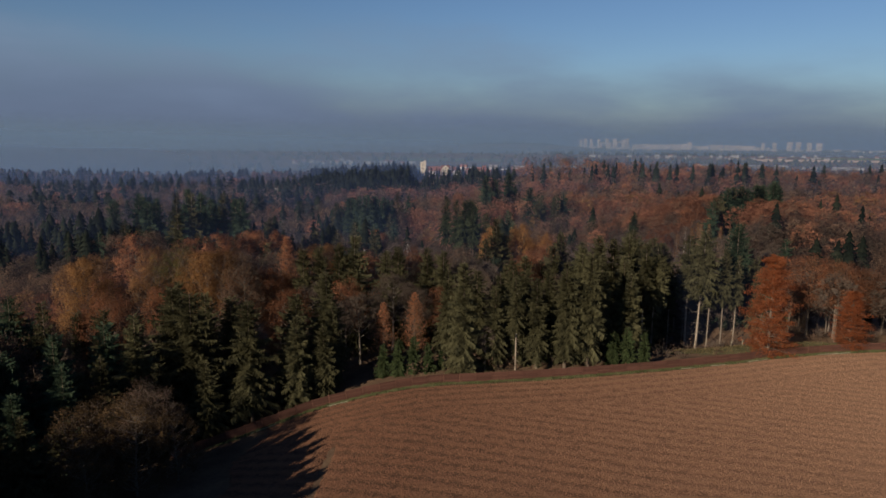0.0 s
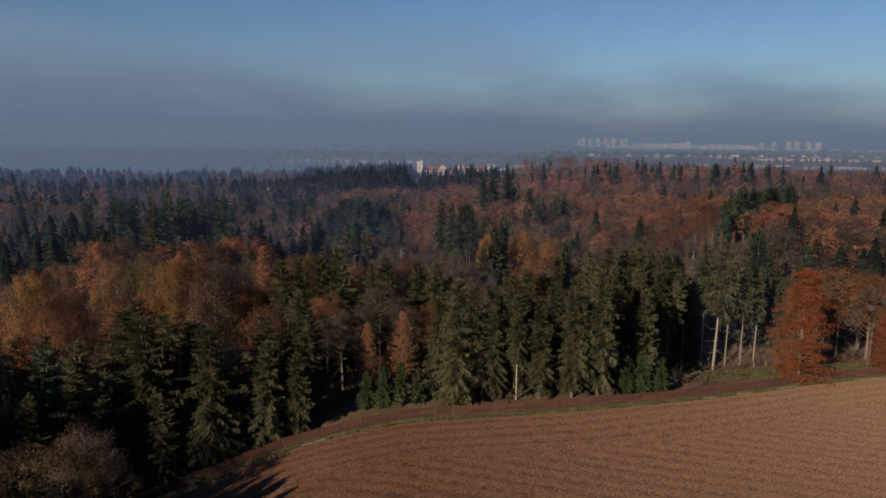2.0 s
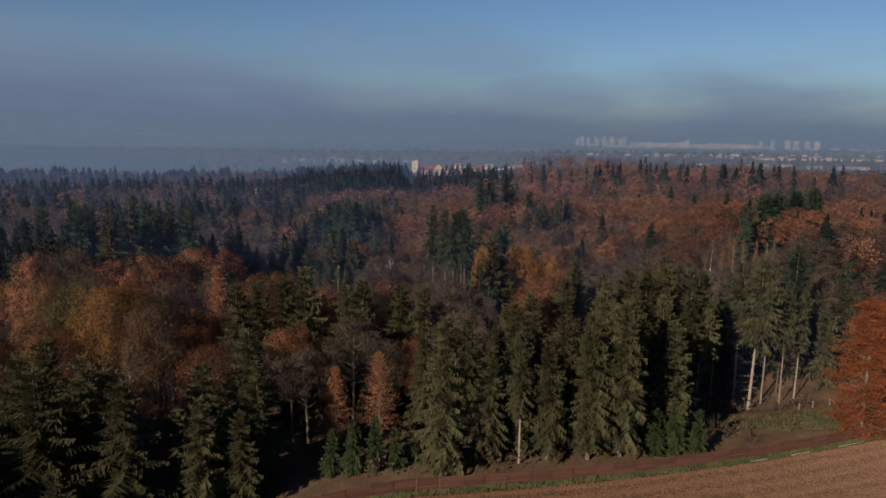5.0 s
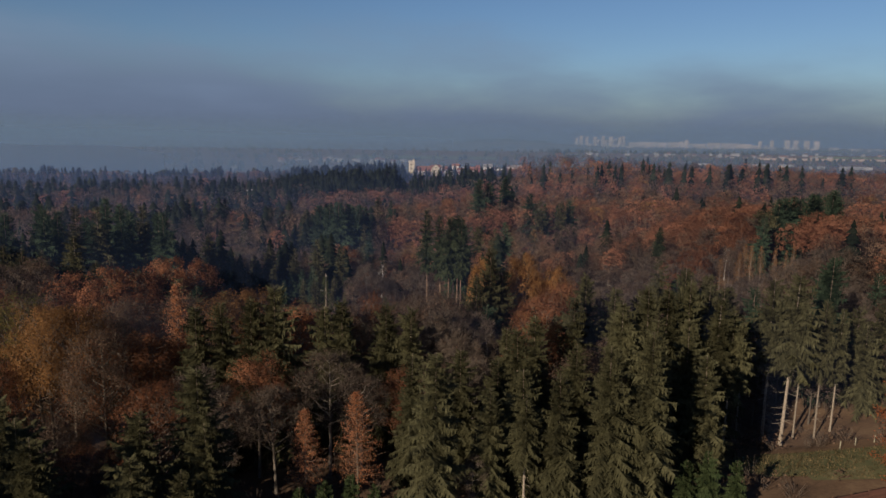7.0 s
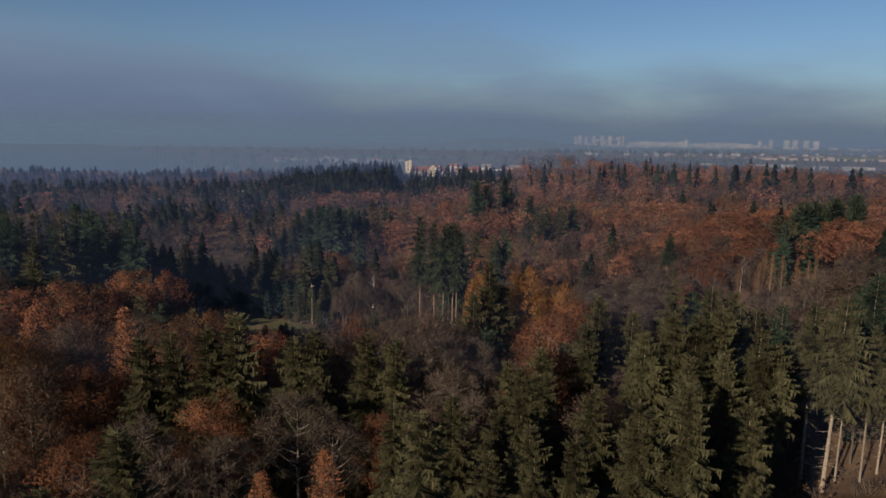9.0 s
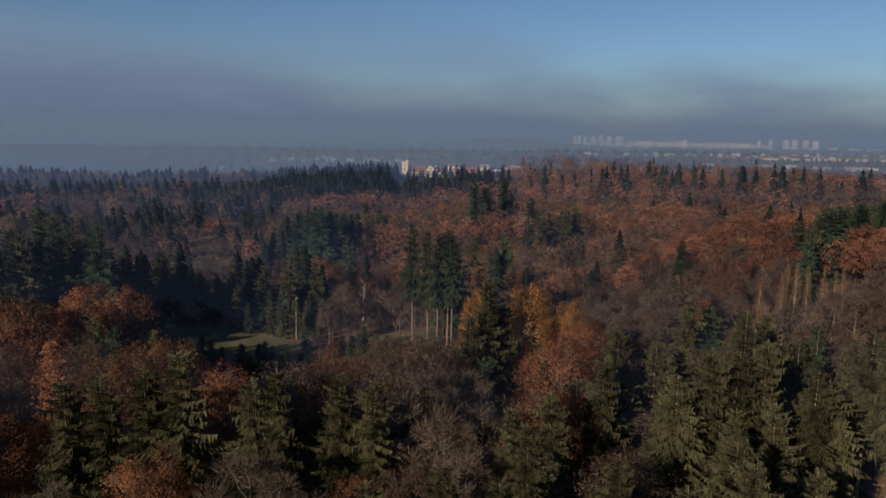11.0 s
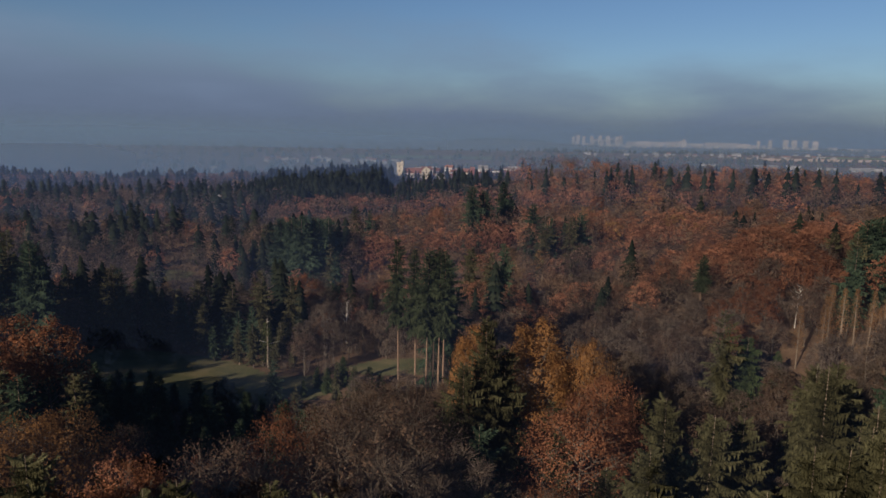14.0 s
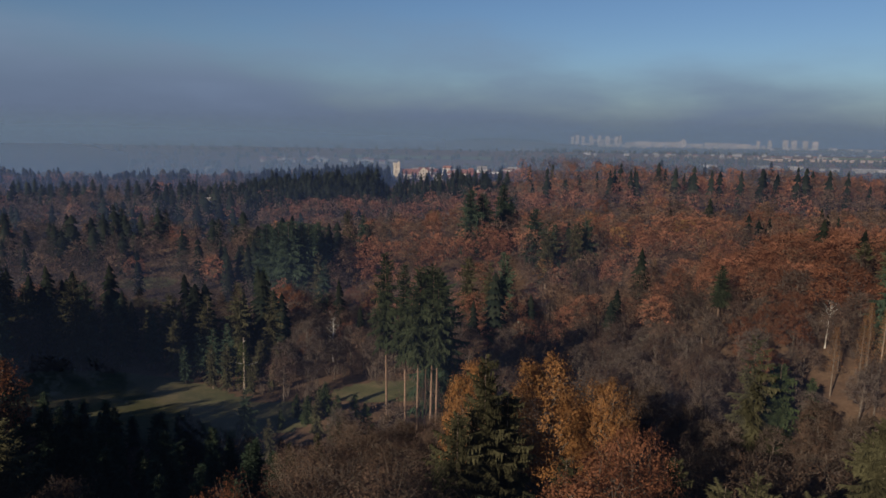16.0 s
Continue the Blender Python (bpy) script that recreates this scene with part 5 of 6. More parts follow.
# ---- fence along the forest edge ----
FENCE_WOOD = rough_material("weathered_red_brown_boards", [(0.25, (0.028, 0.013, 0.010)), (0.5, (0.052, 0.024, 0.018)), (0.8, (0.090, 0.045, 0.034))], 0.9, 7.0, 0.4, 0.01, per_object=0.22, stretch=(0.5, 0.5, 6))
POST_WOOD = rough_material("fence_post_wood", [(0.3, (0.055, 0.026, 0.019)), (0.7, (0.13, 0.064, 0.045))], 3.0, 20.0, 0.4, 0.01, stretch=(3, 3, 0.6))
VERGE = rough_material("green_verge_grass", [(0.25, (0.028, 0.032, 0.013)), (0.5, (0.050, 0.058, 0.022)), (0.8, (0.095, 0.080, 0.044))], 0.5, 5.0, 0.9, 0.12)
PALE = rough_material("pale_dry_edge", [(0.3, (0.15, 0.14, 0.105)), (0.7, (0.25, 0.235, 0.19))], 1.0, 9.0, 0.5, 0.03)


def board_geo(length, height, thick, top_wave, rng):
    """One horizontal board with slightly uneven upper edge."""
    g = Geo()
    n = 3
    for i in range(n + 1):
        x = length * i / n
        lift = rng.uniform(-top_wave, top_wave)
        for y, z in ((0, 0), (thick, 0), (thick, height + lift), (0, height + lift)):
            g.v.append((x, y, z))
    for i in range(n):
        a, b = 4 * i, 4 * i + 4
        for k in range(4):
            g.f.append((a + k, b + k, b + (k + 1) % 4, a + (k + 1) % 4))
    g.f += [(3, 2, 1, 0), (4 * n, 4 * n + 1, 4 * n + 2, 4 * n + 3)]
    return g


RF = random.Random(5)
PANEL, BOARDS, BOARD_H = 3.1, 6, 0.285
board_meshes = [board_geo(PANEL - 0.06, BOARD_H - 0.012, 0.03, 0.006, RF).mesh("board", FENCE_WOOD) for _ in range(4)]
post_geo = Geo()
post_geo.tube([(0, 0, -0.5), (0, 0, 1.8), (0, 0, 1.86)], [0.07, 0.065, 0.03], 6)
post_mesh = post_geo.mesh("post", POST_WOOD)
px_ = -45.0
while px_ < 150:
    py_ = edge_y(px_)
    slope = math.atan2(edge_y(px_ + 1.5) - edge_y(px_ - 1.5), 3.0)
    nx, ny = px_ + PANEL * math.cos(slope), py_ + PANEL * math.sin(slope)
    z0, z1 = ground_z(px_, py_), ground_z(nx, ny)
    pan = new("fence_panel")
    pan.matrix_basis = Matrix.LocRotScale((px_, py_, z0 + 0.03), Euler((RF.gauss(0, 0.012), -math.atan2(z1 - z0, PANEL) * 0.8, slope)), None)
    tagged(pan, "red-brown weathered panel of horizontal boards at the forest edge", "fence", "fence panels along the forest edge")
    for k in range(BOARDS):
        b = new("board", board_meshes[RF.randrange(4)])
        b.parent = pan
        b.matrix_basis = pose(0.03, RF.uniform(-0.004, 0.004), 0.02 + k * BOARD_H, 0, RF.gauss(0, 0.25), 0)
    p = new("post", post_mesh)
    p.parent = pan
    p.matrix_basis = pose(0, 0.09, 0, RF.gauss(0, 0.6), RF.gauss(0, 0.6), RF.uniform(0, 60))
    px_, py_ = nx, ny


def verge_z(x, y):
    return ground_z(x, y) + 0.14 + 0.10 * abs(noise.noise(Vector((x * 0.9, y * 0.9, 4))))


def verge_here(x, y):
    d = edge_y(x) - y
    return 0.15 < d < 1.5 + 0.7 * noise.noise(Vector((x * 0.25, y * 0.25, 8))) and x > -40


tagged(sheet("grass_verge", steps((-40, 150, 0.5)), steps((100, 190, 0.5)), VERGE, verge_z, verge_here), "strip of green grass between field and fence", "grass", kind="structure")
# grass tufts on the verge
g = Geo()
for _ in range(1500):
    x = RF.uniform(-38, 115)
    y = edge_y(x) - RF.uniform(0.2, 2.1)
    z, hgt, a = verge_z(x, y), RF.uniform(0.18, 0.5), RF.uniform(0, 3.14)
    dx, dy = math.cos(a) * 0.09, math.sin(a) * 0.09
    k = len(g.v)
    g.v.extend([(x - dx, y - dy, z), (x + dx, y + dy, z), (x + RF.gauss(0, 0.12), y + RF.gauss(0, 0.12), z + hgt)])
    g.f.append((k, k + 1, k + 2))
tagged(new("verge_tufts", g.mesh("verge_tufts", VERGE)), "tufts of grass in front of the fence", "grass", kind="stuff")
# pale dead grass lying along parts of the fence's foot
for x0, x1 in ((-33, -29), (-20.5, -17), (49, 52), (56, 59.5), (65, 70), (83, 91)):
    g = Geo()
    n = 12
    for i in range(n + 1):
        x = x0 + (x1 - x0) * i / n
        w = 0.04 + 0.07 * RF.random()
        for d, z in ((1.6 - w, 0.24), (1.6, 0.29 + 0.05 * RF.random()), (1.6 + w, 0.24)):
            y = edge_y(x) - d
            g.v.append((x, y, ground_z(x, y) + z))
    for i in range(n):
        a = 3 * i
        g.f += [(a, a + 3, a + 4, a + 1), (a + 1, a + 4, a + 5, a + 2)]
    tagged(new("dead_grass_strip", g.mesh("dead_grass_strip", PALE)), "pale dead grass lying before the fence", "grass", "dead grass along the fence")

# dry grass and leaves in the glade, small pale posts
g = Geo()
for _ in range(9000):
    x, y = RF.uniform(46, 100), RF.uniform(146, 172)
    if not clearing(x, y) or y < edge_y(x) + 1:
        continue
    z, hgt, a = ground_z(x, y) + 0.05, RF.uniform(0.1, 0.45), RF.uniform(0, 3.14)
    dx, dy = math.cos(a) * 0.1, math.sin(a) * 0.1
    k = len(g.v)
    g.v.extend([(x - dx, y - dy, z), (x + dx, y + dy, z), (x + RF.gauss(0, 0.2), y + RF.gauss(0, 0.2), z + hgt)])
    g.f.append((k, k + 1, k + 2))
DRY = foliage_material("dry_grass", (0.050, 0.044, 0.022), (0.120, 0.092, 0.052), 0.1, 0.3)
tagged(new("glade_grass", g.mesh("glade_grass", DRY)), "tall dry grass of the sunny glade", "grass", kind="stuff")
for x, y in ((72, 163), (75.5, 164.5), (79, 165), (83, 166), (88, 166.5), (100, 162), (106, 163)):
    g = Geo()
    g.tube([(0, 0, -0.3), (0, 0, 1.25), (0, 0, 1.35)], [0.07, 0.07, 0.04], 6)
    p = new("stake", g.mesh("stake", PALE))
    p.matrix_basis = pose(x, y, ground_z(x, y), RF.gauss(0, 3), RF.gauss(0, 3))
    tagged(p, "pale weathered wooden stake in the glade", "post", "stakes in the glade")

# ---- rocks on the east slope ----
ROCK = rough_material("lichened_rock", [(0.25, (0.07, 0.060, 0.045)), (0.5, (0.13, 0.115, 0.085)), (0.8, (0.24, 0.21, 0.17))], 0.6, 4.0, 0.9, 0.2, per_object=0.15)
for x, y, sx, sy, sz in ((87, 234, 4.2, 2.4, 2.6), (83, 231, 2.6, 1.8, 1.6), (92, 236, 3.0, 2.0, 2.2), (71.5, 304, 6.0, 3.5, 2.4), (37, 326, 3.5, 2.2, 2.6), (76, 300, 3.0, 2.0, 1.8)):
    bm = bmesh.new()
    bmesh.ops.create_icosphere(bm, subdivisions=3, radius=1.0)
    for v in bm.verts:
        n = noise.noise(v.co * 1.3 + Vector((x, y, 0))) * 0.35 + noise.noise(v.co * 3.1 + Vector((x, y, 7))) * 0.16
        v.co *= 1 + n
        v.co = Vector((round(v.co.x * 5) / 5 * 0.4 + v.co.x * 0.6, v.co.y, round(v.co.z * 4) / 4 * 0.5 + v.co.z * 0.5))
        v.co = Vector((v.co.x * sx, v.co.y * sy, v.co.z * sz))
    me = bpy.data.meshes.new("rock")
    bm.to_mesh(me)
    bm.free()
    me.materials.append(ROCK)
    ob = new("rock", me)
    ob.matrix_basis = pose(x, y, ground_z(x, y) + sz * 0.25, 0, 0, RF.uniform(0, 360))
    tagged(ob, "weathered grey-brown rock outcrop on the slope", "rock", "rocks on the slope")

# ---- castle, town and distant city ----
PLASTER = rough_material("cream_plaster", [(0.3, (0.36, 0.32, 0.26)), (0.7, (0.50, 0.45, 0.37))], 0.3, 2.0, 0.1, 0.02, per_object=0.15)
WHITE = rough_material("white_render", [(0.3, (0.30, 0.29, 0.27)), (0.7, (0.44, 0.425, 0.40))], 0.3, 2.0, 0.1, 0.02, per_object=0.12)
TILE_RED = rough_material("red_roof_tiles", [(0.3, (0.10, 0.048, 0.038)), (0.7, (0.15, 0.072, 0.056))], 0.6, 4.0, 0.3, 0.03, per_object=0.25)
TILE_GREY = rough_material("grey_roof", [(0.3, (0.10, 0.10, 0.105)), (0.7, (0.20, 0.20, 0.205))], 0.6, 4.0, 0.3, 0.03, per_object=0.2)
BRICK = rough_material("dark_red_brick", [(0.3, (0.15, 0.055, 0.042)), (0.7, (0.25, 0.10, 0.075))], 0.8, 5.0, 0.3, 0.02)
PANE = rough_material("dark_window_pane", [(0.3, (0.035, 0.040, 0.050)), (0.7, (0.06, 0.065, 0.075))], 1.0, 5.0, 0.0, 0.02, roughness=0.2, spec=0.5)
GREYWALL = rough_material("dull_pale_render", [(0.3, (0.13, 0.125, 0.12)), (0.7, (0.21, 0.20, 0.195))], 0.3, 2.0, 0.0, 0.02, per_object=0.4)
CONCRETE = rough_material("pale_panel_facade", [(0.3, (0.24, 0.20, 0.19)), (0.7, (0.33, 0.285, 0.27))], 0.05, 0.4, 0.0, 0.02, per_object=0.2)


def roof_geo(w, d, z, rise, over=0.4):
    g = Geo()
    a, b = w / 2 + over, d / 2 + over
    g.add([(-a, -b, z), (a, -b, z), (a, b, z), (-a, b, z), (-a, 0, z + rise), (a, 0, z + rise)],
          [(0, 1, 5, 4), (2, 3, 4, 5), (3, 0, 4), (1, 2, 5), (3, 2, 1, 0)])
    return g


def window_part(parent, x, y, z, w, h):
    g = Geo()
    g.box((x, y, z), (w, 0.14, h))
    return part("window", g, PANE, parent)


def house(name, x, y, z, w, d, h, roof, wall_mat, roof_mat, label, category="house", group="", turn=0.0, windows=0, gable=0):
    """A house: walls, roof, windows, and a gable to the front where there is one."""
    root = new(name)
    g = Geo()
    g.box((0, 0, h / 2 - 6), (w, d, h + 12))
    wall = part("wall", g, wall_mat, root)
    if roof > 0:
        part("roof", roof_geo(w, d, h + 0.004, roof), roof_mat, root)
    else:
        g = Geo()
        g.box((0, 0, h + 0.2), (w + 0.4, d + 0.4, 0.4))
        part("roof", g, roof_mat, root)
    if gable:
        n = gable
        for k in range(n):
            gx = -w / 2 + w * (k + 0.5) / n
            gw = w / n * 0.8
            g = Geo()
            f = -d / 2 - 0.5
            g.add([(gx - gw / 2, f, h - 2), (gx + gw / 2, f, h - 2), (gx + gw / 2, f, h + 1), (gx + gw * 0.25, f, h + 2.2), (gx, f, h + 3.6), (gx - gw * 0.25, f, h + 2.2), (gx - gw / 2, f, h + 1),
                   (gx - gw / 2, 0, h - 2), (gx + gw / 2, 0, h - 2), (gx + gw / 2, 0, h + 1), (gx + gw * 0.25, 0, h + 2.2), (gx, 0, h + 3.6), (gx - gw * 0.25, 0, h + 2.2), (gx - gw / 2, 0, h + 1)],
                  [(0, 1, 2, 3, 4, 5, 6)] + [(i, (i + 1) % 7, (i + 1) % 7 + 7, i + 7) for i in range(7)])
            part("gable", g, wall_mat, root)
            window_part(root, gx, f - 0.05, h + 0.6, 0.9, 1.3)
    for k in range(windows):
        wx = -w / 2 + w * (k + 0.5) / windows
        for wz in ([h - 1.7] if h < 5 else [h - 1.7, h - 4.6]):
            window_part(root, wx, -d / 2 - 0.05 - (0.5 if gable else 0), wz, 0.95, 1.4)
    root.matrix_basis = pose(x, y, z, 0, 0, turn)
    tagged(root, label, category, group)
    return root


# the castle's tower with turret and mast
tower = new("castle_tower")
g = Geo()
g.box((0, 0, 3), (5.0, 5.0, 24))
part("shaft", g, PLASTER, tower)
g = Geo()
g.box((0, 0, 15.3), (5.7, 5.7, 0.9))
for i in range(4):
    for sx, sy in ((-1, 0), (1, 0), (0, -1), (0, 1)):
        t = -2.3 + i * 1.53
        c = (sx * 2.6 + (t if sx == 0 else 0), sy * 2.6 + (t if sy == 0 else 0), 16.25)
        g.box(c, (0.8 if sx == 0 else 0.5, 0.8 if sy == 0 else 0.5, 1.0))
part("battlement", g, PLASTER, tower)
g = Geo()
g.tube([(1.9, 0, 10), (1.9, 0, 17.6), (1.9, 0, 17.7)], [1.15, 1.15, 1.3], 10)
part("turret", g, PLASTER, tower)
g = Geo()
g.tube([(1.9, 0, 17.7), (1.9, 0, 19.6)], [1.25, 0.05], 10)
part("turret_roof", g, TILE_GREY, tower)
g = Geo()
g.tube([(1.2, 0.8, 16), (1.2, 0.8, 23)], [0.09, 0.04], 5)
part("mast", g, TILE_GREY, tower)
for wz in (13.2, 9.5):
    window_part(tower, -0.7, -2.55, wz, 0.9, 1.7)
tower.matrix_basis = pose(-20.6, 725, 2.0, 0, 0, 8)
tagged(tower, "cream castle tower with battlements, turret and mast", "castle")

house("castle_wing", -8.5, 728, 0, 16, 9, 9.2, 4.6, PLASTER, TILE_RED, "long castle wing with steep red roof", "castle", windows=5)
house("castle_hall", 3.0, 722, 0, 8.5, 8, 12.0, 3.5, PLASTER, TILE_RED, "cream castle hall with stepped front gable", "castle", windows=3, gable=1)
house("castle_villa", 14.5, 715, 0, 10.5, 8, 6.6, 3.2, WHITE, TILE_RED, "white villa with twin curved gables", "house", windows=4, gable=2)
house("town_house", 24.0, 722, 0, 4.2, 5, 7.0, 2.6, PLASTER, TILE_RED, "narrow cream house with red hipped roof", windows=2)
house("town_house", 32.5, 726, 0, 7, 6, 5.6, 2.8, WHITE, TILE_RED, "white house with red tiled roof", windows=3)
house("brick_tower", 44.5, 735, 0, 3.6, 3.6, 13.0, 2.0, BRICK, TILE_RED, "slim dark red brick tower", "tower", windows=1)
house("town_house", 52.5, 732, 0, 9, 7, 5.2, 3.2, BRICK, TILE_RED, "brick house with bright red roof", windows=3)
house("town_house", -1, 760, 1, 20, 9, 9.0, 0, WHITE, TILE_GREY, "long white flat-roofed building", "building", windows=8)
house("town_house", 20, 768, 0, 18, 8, 7.5, 0, WHITE, TILE_GREY, "low white flat-roofed building", "building", windows=7)
house("town_house", 42, 780, 0, 15, 10, 7.5, 3.6, PLASTER, TILE_RED, "large house with broad red hipped roof", windows=5)
house("town_house", 68, 790, 1, 18, 9, 7.6, 0, WHITE, TILE_GREY, "long white building on the hill", "building", windows=7)
RT = random.Random(21)
for k in range(46):
    x, y = RT.uniform(-15, 110), RT.uniform(770, 880)
    house("town_house", x, y, RT.uniform(-5, 0), RT.uniform(7, 13), RT.uniform(6, 9), RT.uniform(4.5, 8.5), RT.choice((0, 2.8, 3.2, 3.6)), RT.choice((WHITE, WHITE, PLASTER)),
          RT.choice((TILE_RED, TILE_RED, TILE_GREY)), "small pale house with pitched roof in the town", group="houses of the town", turn=RT.uniform(-35, 35), windows=3)

# small white tower in the woods
bel = new("belvedere_tower")
g = Geo()
g.box((0, 0, 5.0), (4.6, 4.6, 18))
part("shaft", g, WHITE, bel)
g = Geo()
for i in range(3):
    for sx, sy in ((-1, 0), (1, 0), (0, -1), (0, 1)):
        t = -1.8 + i * 1.8
        g.box((sx * 2.1 + (t if sx == 0 else 0), sy * 2.1 + (t if sy == 0 else 0), 14.5), (0.9 if sx == 0 else 0.4, 0.9 if sy == 0 else 0.4, 1.0))
g.box((1.5, -1.2, 14.6), (1.5, 1.5, 2.2))
part("battlement", g, WHITE, bel)
for wx, wz in ((-1.2, 12.6), (0.3, 10.4), (-1.3, 8.6)):
    window_part(bel, wx, -2.36, wz, 1.0, 1.4)
bel.matrix_basis = pose(-147.6, 612, -16.8, 0, 0, 14)
tagged(bel, "small white battlemented tower standing in the woods", "tower")

# villages on the plain
for x0, x1, y0, y1, n in ((-330, -60, 1390, 1540, 26), (-380, -220, 1000, 1130, 7), (450, 1150, 2000, 2230, 34), (200, 330, 1360, 1420, 6), (1000, 1700, 2150, 2500, 16)):
    for k in range(n):
        x, y = RT.uniform(x0, x1), RT.uniform(y0, y1)
        house("village_house", x, y, ground_z(x, y), RT.uniform(6, 13), RT.uniform(7, 10), RT.uniform(3, 5.5), RT.choice((2.5, 3.5, 0)), GREYWALL, RT.choice((TILE_RED, TILE_GREY)),
              "white village house on the distant plain", group="houses on the plain", turn=RT.uniform(-25, 25))
for x, y, w, h in ((655, 1440, 40, 6), (700, 1420, 18, 7), (742, 1380, 26, 6), (790, 1352, 34, 7), (842, 1400, 24, 5), (890, 1360, 36, 6), (560, 1480, 20, 5)):
    house("warehouse", x, y, ground_z(x, y), w, 22, h, 0, GREYWALL, GREYWALL, "long low white hall on the plain", "building", "halls on the plain")
# tower blocks and slabs of the city
for x, w, h in ((880, 14, 52), (905, 18, 66), (945, 16, 60), (985, 18, 64), (1035, 16, 72), (1085, 20, 70), (1128, 20, 54), (1150, 20, 66), (1176, 18, 76), (1560, 18, 60), (2046, 14, 56), (2128, 18, 62), (2197, 26, 66), (2276, 26, 64), (2350, 26, 62), (2420, 30, 60), (1480, 26, 20)):
    house("tower_block", x * 0.985, 4330 + RT.uniform(-40, 40), ground_z(x, 4330) - 1, w, 18, h * 0.85, 0, CONCRETE, CONCRETE, "pale prefabricated tower block of the distant city", "building", "tower blocks")
x = 1000.0
while x < 2080:
    w = RT.uniform(60, 120)
    house("slab_block", x + w / 2, 4380 + RT.uniform(-30, 30), ground_z(x, 4350) - 1, w, 16, RT.uniform(24, 40) * (1 - 0.35 * smooth(1500, 2080, x)), 0, CONCRETE, CONCRETE, "long pale slab of flats in the distant city", "building", "slab blocks")
    x += w * RT.uniform(0.85, 1.15)
for k in range(40):
    x, y = RT.uniform(900, 2500), RT.uniform(3700, 4250)
    house("city_house", x, y, ground_z(x, y), RT.uniform(18, 50), 14, RT.uniform(8, 14), 0, CONCRETE, CONCRETE, "low pale city building", "building", "low city buildings")

# tan and green fields, dark woods on the plain
TAN = rough_material("stubble_field", [(0.3, (0.26, 0.19, 0.14)), (0.7, (0.36, 0.27, 0.20))], 0.01, 0.1, 0.0, 0.1)
GREENF = rough_material("winter_crop", [(0.3, (0.05, 0.075, 0.035)), (0.7, (0.09, 0.12, 0.055))], 0.01, 0.1, 0.0, 0.1)
for nm, x0, x1, y0, y1, mat in (("stubble_field", 860, 1750, 1830, 2020, TAN), ("crop_field", -200, 150, 1650, 1800, GREENF), ("crop_field", 1150, 1900, 2060, 2200, GREENF), ("stubble_field", 300, 760, 2500, 2700, TAN)):
    tagged(sheet(nm, steps((x0, x1, 60)), steps((y0, y1, 30)), mat, lambda x, y: ground_z(x, y) + 1.2), "flat farmed field on the distant plain", "field", kind="structure")


def copse(x0, x1, y0, y1, n, seed, hmax=14):
    """A far wood as many small rough crowns in one mesh."""
    rr = random.Random(seed)
    g = Geo()
    for _ in range(n):
        x, y = rr.uniform(x0, x1), rr.uniform(y0, y1)
        z, r, hh = ground_z(x, y), rr.uniform(3, 6), rr.uniform(0.55, 1) * hmax
        k = len(g.v)
        m = 6
        for j, (rad, zz) in enumerate(((0.75, 0.1), (1.0, 0.45), (0.6, 0.8))):
            for i in range(m):
                a = 6.283 * (i + 0.5 * j) / m
                w = rr.uniform(0.75, 1.2)
                g.v.append((x + math.cos(a) * r * rad * w, y + math.sin(a) * r * rad * w, z + hh * zz * rr.uniform(0.9, 1.1)))
        g.v.append((x, y, z + hh))
        for j in range(2):
            for i in range(m):
                g.f.append((k + j * m + i, k + j * m + (i + 1) % m, k + (j + 1) * m + (i + 1) % m, k + (j + 1) * m + i))
        for i in range(m):
            g.f.append((k + 2 * m + i, k + 2 * m + (i + 1) % m, k + 3 * m))
    return g


DARKWOOD = foliage_material("far_copse", (0.022, 0.028, 0.022), (0.055, 0.050, 0.038), 0.1, 0.1)
for args in ((-1200, 500, 1150, 1350, 200, 1), (-1500, 300, 1560, 1680, 160, 2), (100, 700, 1000, 1330, 250, 3), (300, 1500, 1500, 1800, 300, 4), (-1700, 400, 1850, 2300, 160, 5), (350, 1100, 2250, 2450, 200, 6), (200, 1800, 2750, 3300, 300, 7), (150, 720, 4150, 4400, 200, 8), (800, 2600, 3400, 3650, 250, 9), (500, 1600, 900, 1250, 420, 10), (-1600, -200, 880, 1120, 300, 11)):
    tagged(new("distant_copse", copse(*args).mesh("distant_copse", DARKWOOD)), "dark distant copse on the plain", "woodland", kind="stuff")

# ---- mist, painted as tinted sheets ----


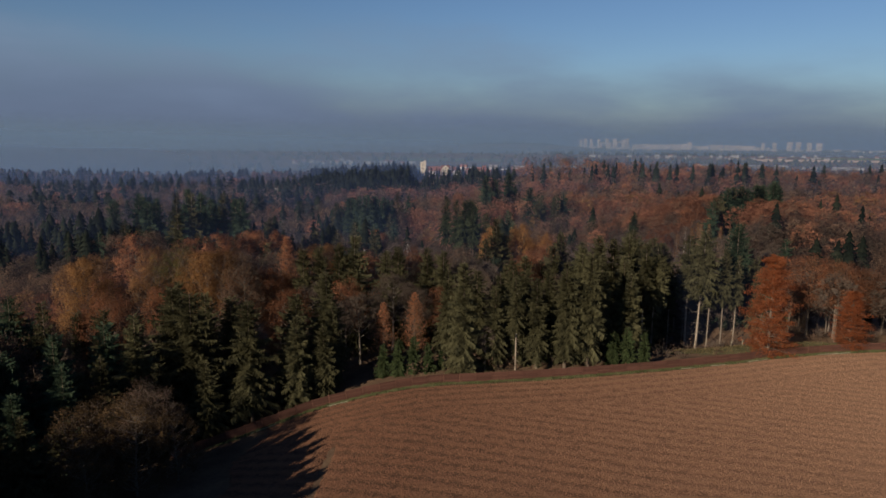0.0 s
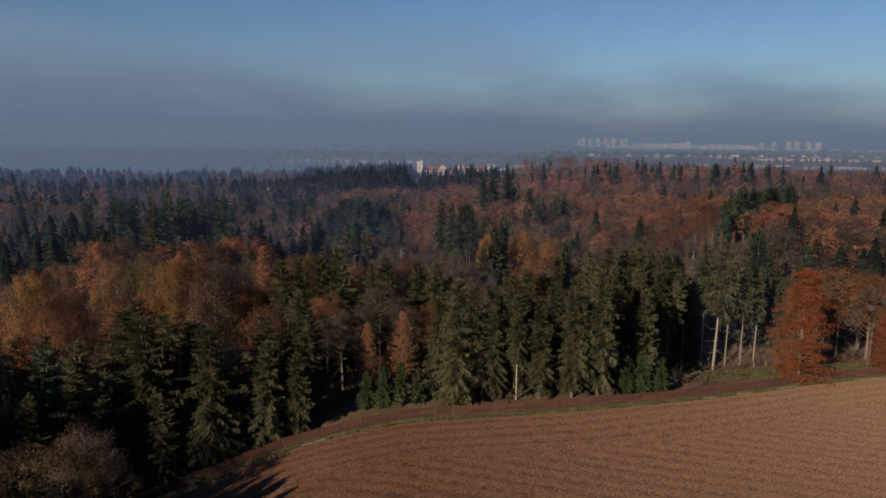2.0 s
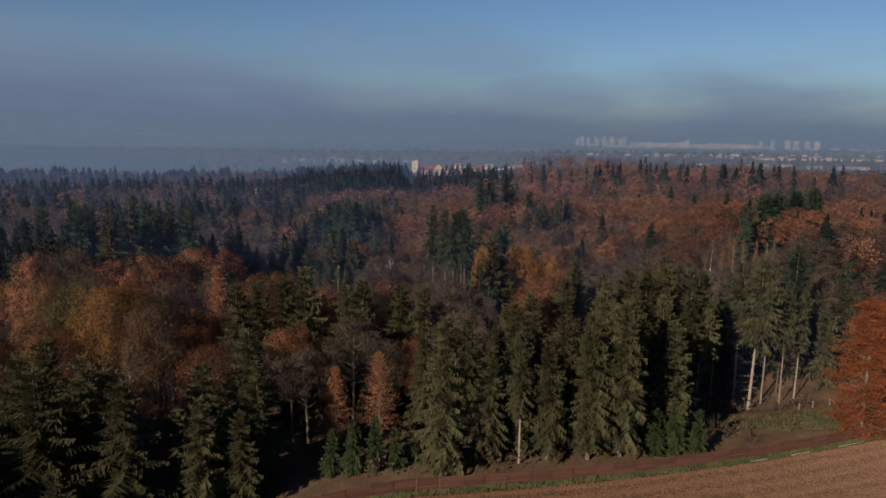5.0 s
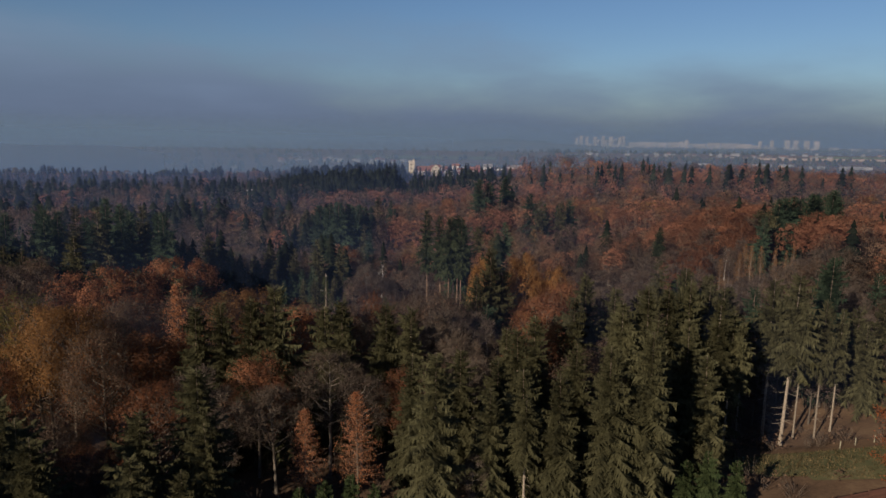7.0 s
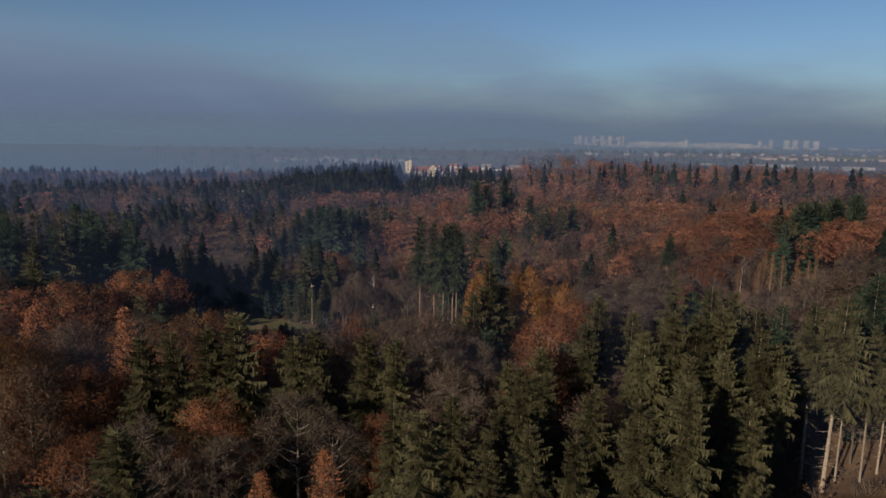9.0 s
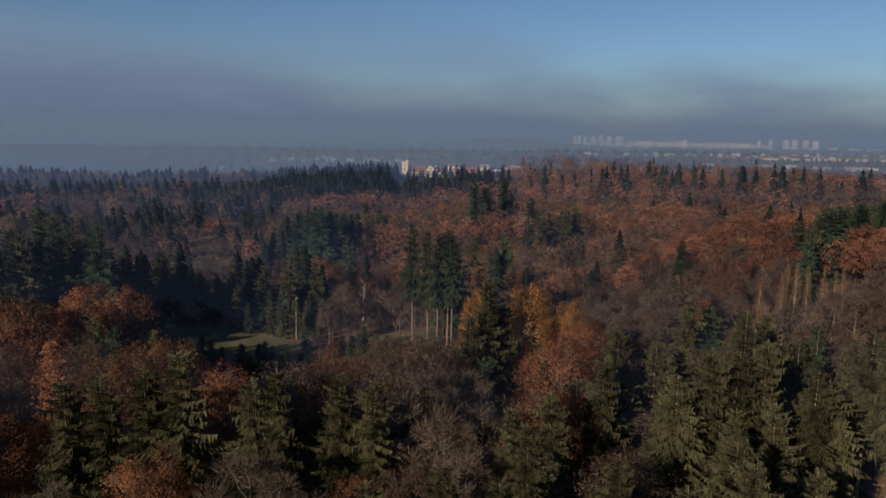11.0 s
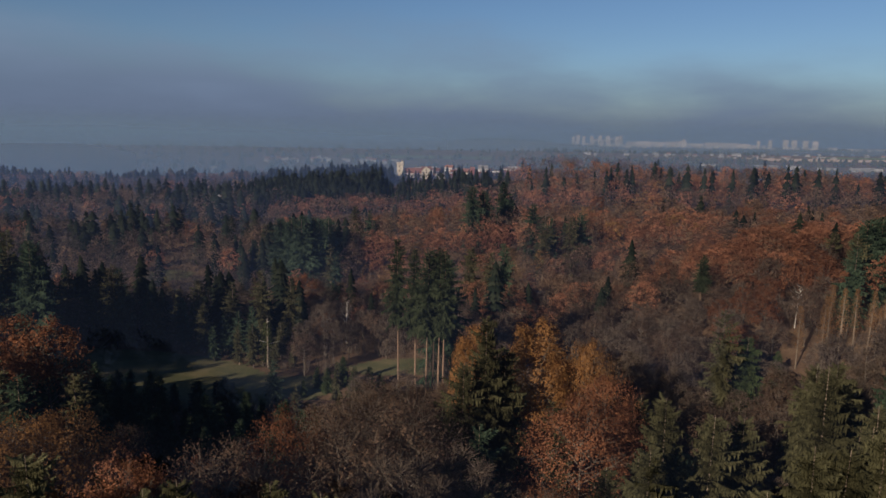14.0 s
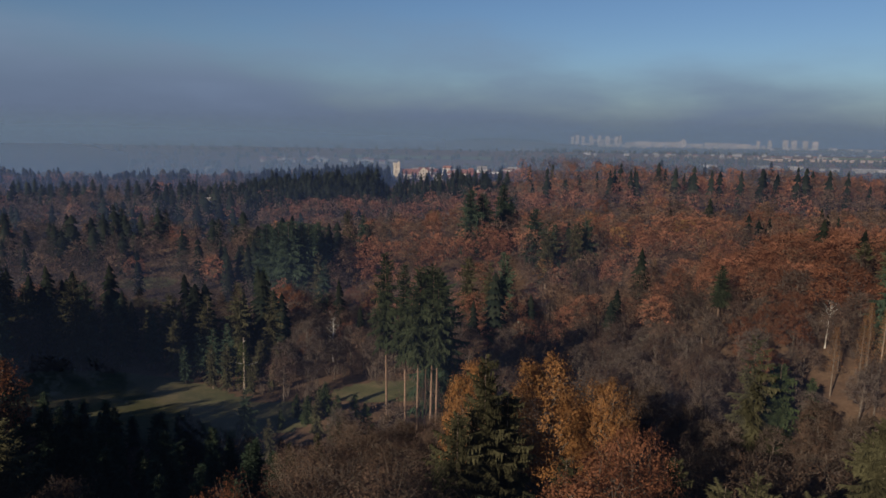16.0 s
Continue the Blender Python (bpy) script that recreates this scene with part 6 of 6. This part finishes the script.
def haze_sheet(y, alpha, low, high, colour, thick=0.2, halfw=None):
    """Upright sheet painting mist haze by colour: thick near the ground, thinning out upwards."""
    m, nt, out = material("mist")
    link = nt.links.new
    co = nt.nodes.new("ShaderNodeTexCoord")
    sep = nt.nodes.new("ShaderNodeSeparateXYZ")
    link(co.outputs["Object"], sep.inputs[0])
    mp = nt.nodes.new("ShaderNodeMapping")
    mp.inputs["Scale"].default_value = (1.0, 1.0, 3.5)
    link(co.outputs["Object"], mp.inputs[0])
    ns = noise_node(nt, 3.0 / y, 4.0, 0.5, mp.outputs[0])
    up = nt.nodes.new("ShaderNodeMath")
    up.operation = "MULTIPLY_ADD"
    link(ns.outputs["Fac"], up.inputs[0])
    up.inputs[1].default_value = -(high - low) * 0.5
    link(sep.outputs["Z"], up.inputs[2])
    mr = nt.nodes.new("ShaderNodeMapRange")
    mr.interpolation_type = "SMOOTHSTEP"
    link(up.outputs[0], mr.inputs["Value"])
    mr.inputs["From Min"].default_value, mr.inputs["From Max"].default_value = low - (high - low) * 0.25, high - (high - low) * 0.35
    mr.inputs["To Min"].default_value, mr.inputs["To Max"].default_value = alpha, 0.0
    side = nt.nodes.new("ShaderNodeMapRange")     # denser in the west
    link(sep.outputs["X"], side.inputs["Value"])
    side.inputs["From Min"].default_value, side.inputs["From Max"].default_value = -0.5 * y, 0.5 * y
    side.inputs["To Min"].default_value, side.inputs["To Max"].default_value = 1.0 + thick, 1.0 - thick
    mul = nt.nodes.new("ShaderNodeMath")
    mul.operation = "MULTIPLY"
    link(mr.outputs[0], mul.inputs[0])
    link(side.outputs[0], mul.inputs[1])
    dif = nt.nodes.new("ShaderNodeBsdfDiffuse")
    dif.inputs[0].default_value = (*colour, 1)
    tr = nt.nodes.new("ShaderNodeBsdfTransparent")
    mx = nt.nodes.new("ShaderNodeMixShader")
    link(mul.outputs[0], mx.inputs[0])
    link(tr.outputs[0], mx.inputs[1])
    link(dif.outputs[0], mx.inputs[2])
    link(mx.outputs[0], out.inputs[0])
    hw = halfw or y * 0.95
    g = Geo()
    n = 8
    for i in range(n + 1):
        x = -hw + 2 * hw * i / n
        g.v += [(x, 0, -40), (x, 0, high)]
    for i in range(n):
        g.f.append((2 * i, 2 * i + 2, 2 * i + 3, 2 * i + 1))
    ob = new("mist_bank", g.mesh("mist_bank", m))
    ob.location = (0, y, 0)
    return tagged(ob, "upright sheet painting thin bluish morning mist over the land", "mist", kind="structure")


# bluish tints that paint distance haze onto the sheets, stronger further off
HAZE, HAZE_FAR = (0.044, 0.071, 0.158), (0.063, 0.102, 0.166)
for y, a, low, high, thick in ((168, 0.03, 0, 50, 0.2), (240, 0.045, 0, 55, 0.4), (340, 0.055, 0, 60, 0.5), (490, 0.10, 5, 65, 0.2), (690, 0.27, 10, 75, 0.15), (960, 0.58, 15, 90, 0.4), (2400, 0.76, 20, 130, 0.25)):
    haze_sheet(y, a, low, high, HAZE if y < 900 else HAZE_FAR, thick)

# the patterns from which the trees were copied are no longer needed
for roots in PROTO.values():
    for root, _ in roots:
        for o in (*root.children_recursive, root):
            bpy.data.objects.remove(o)
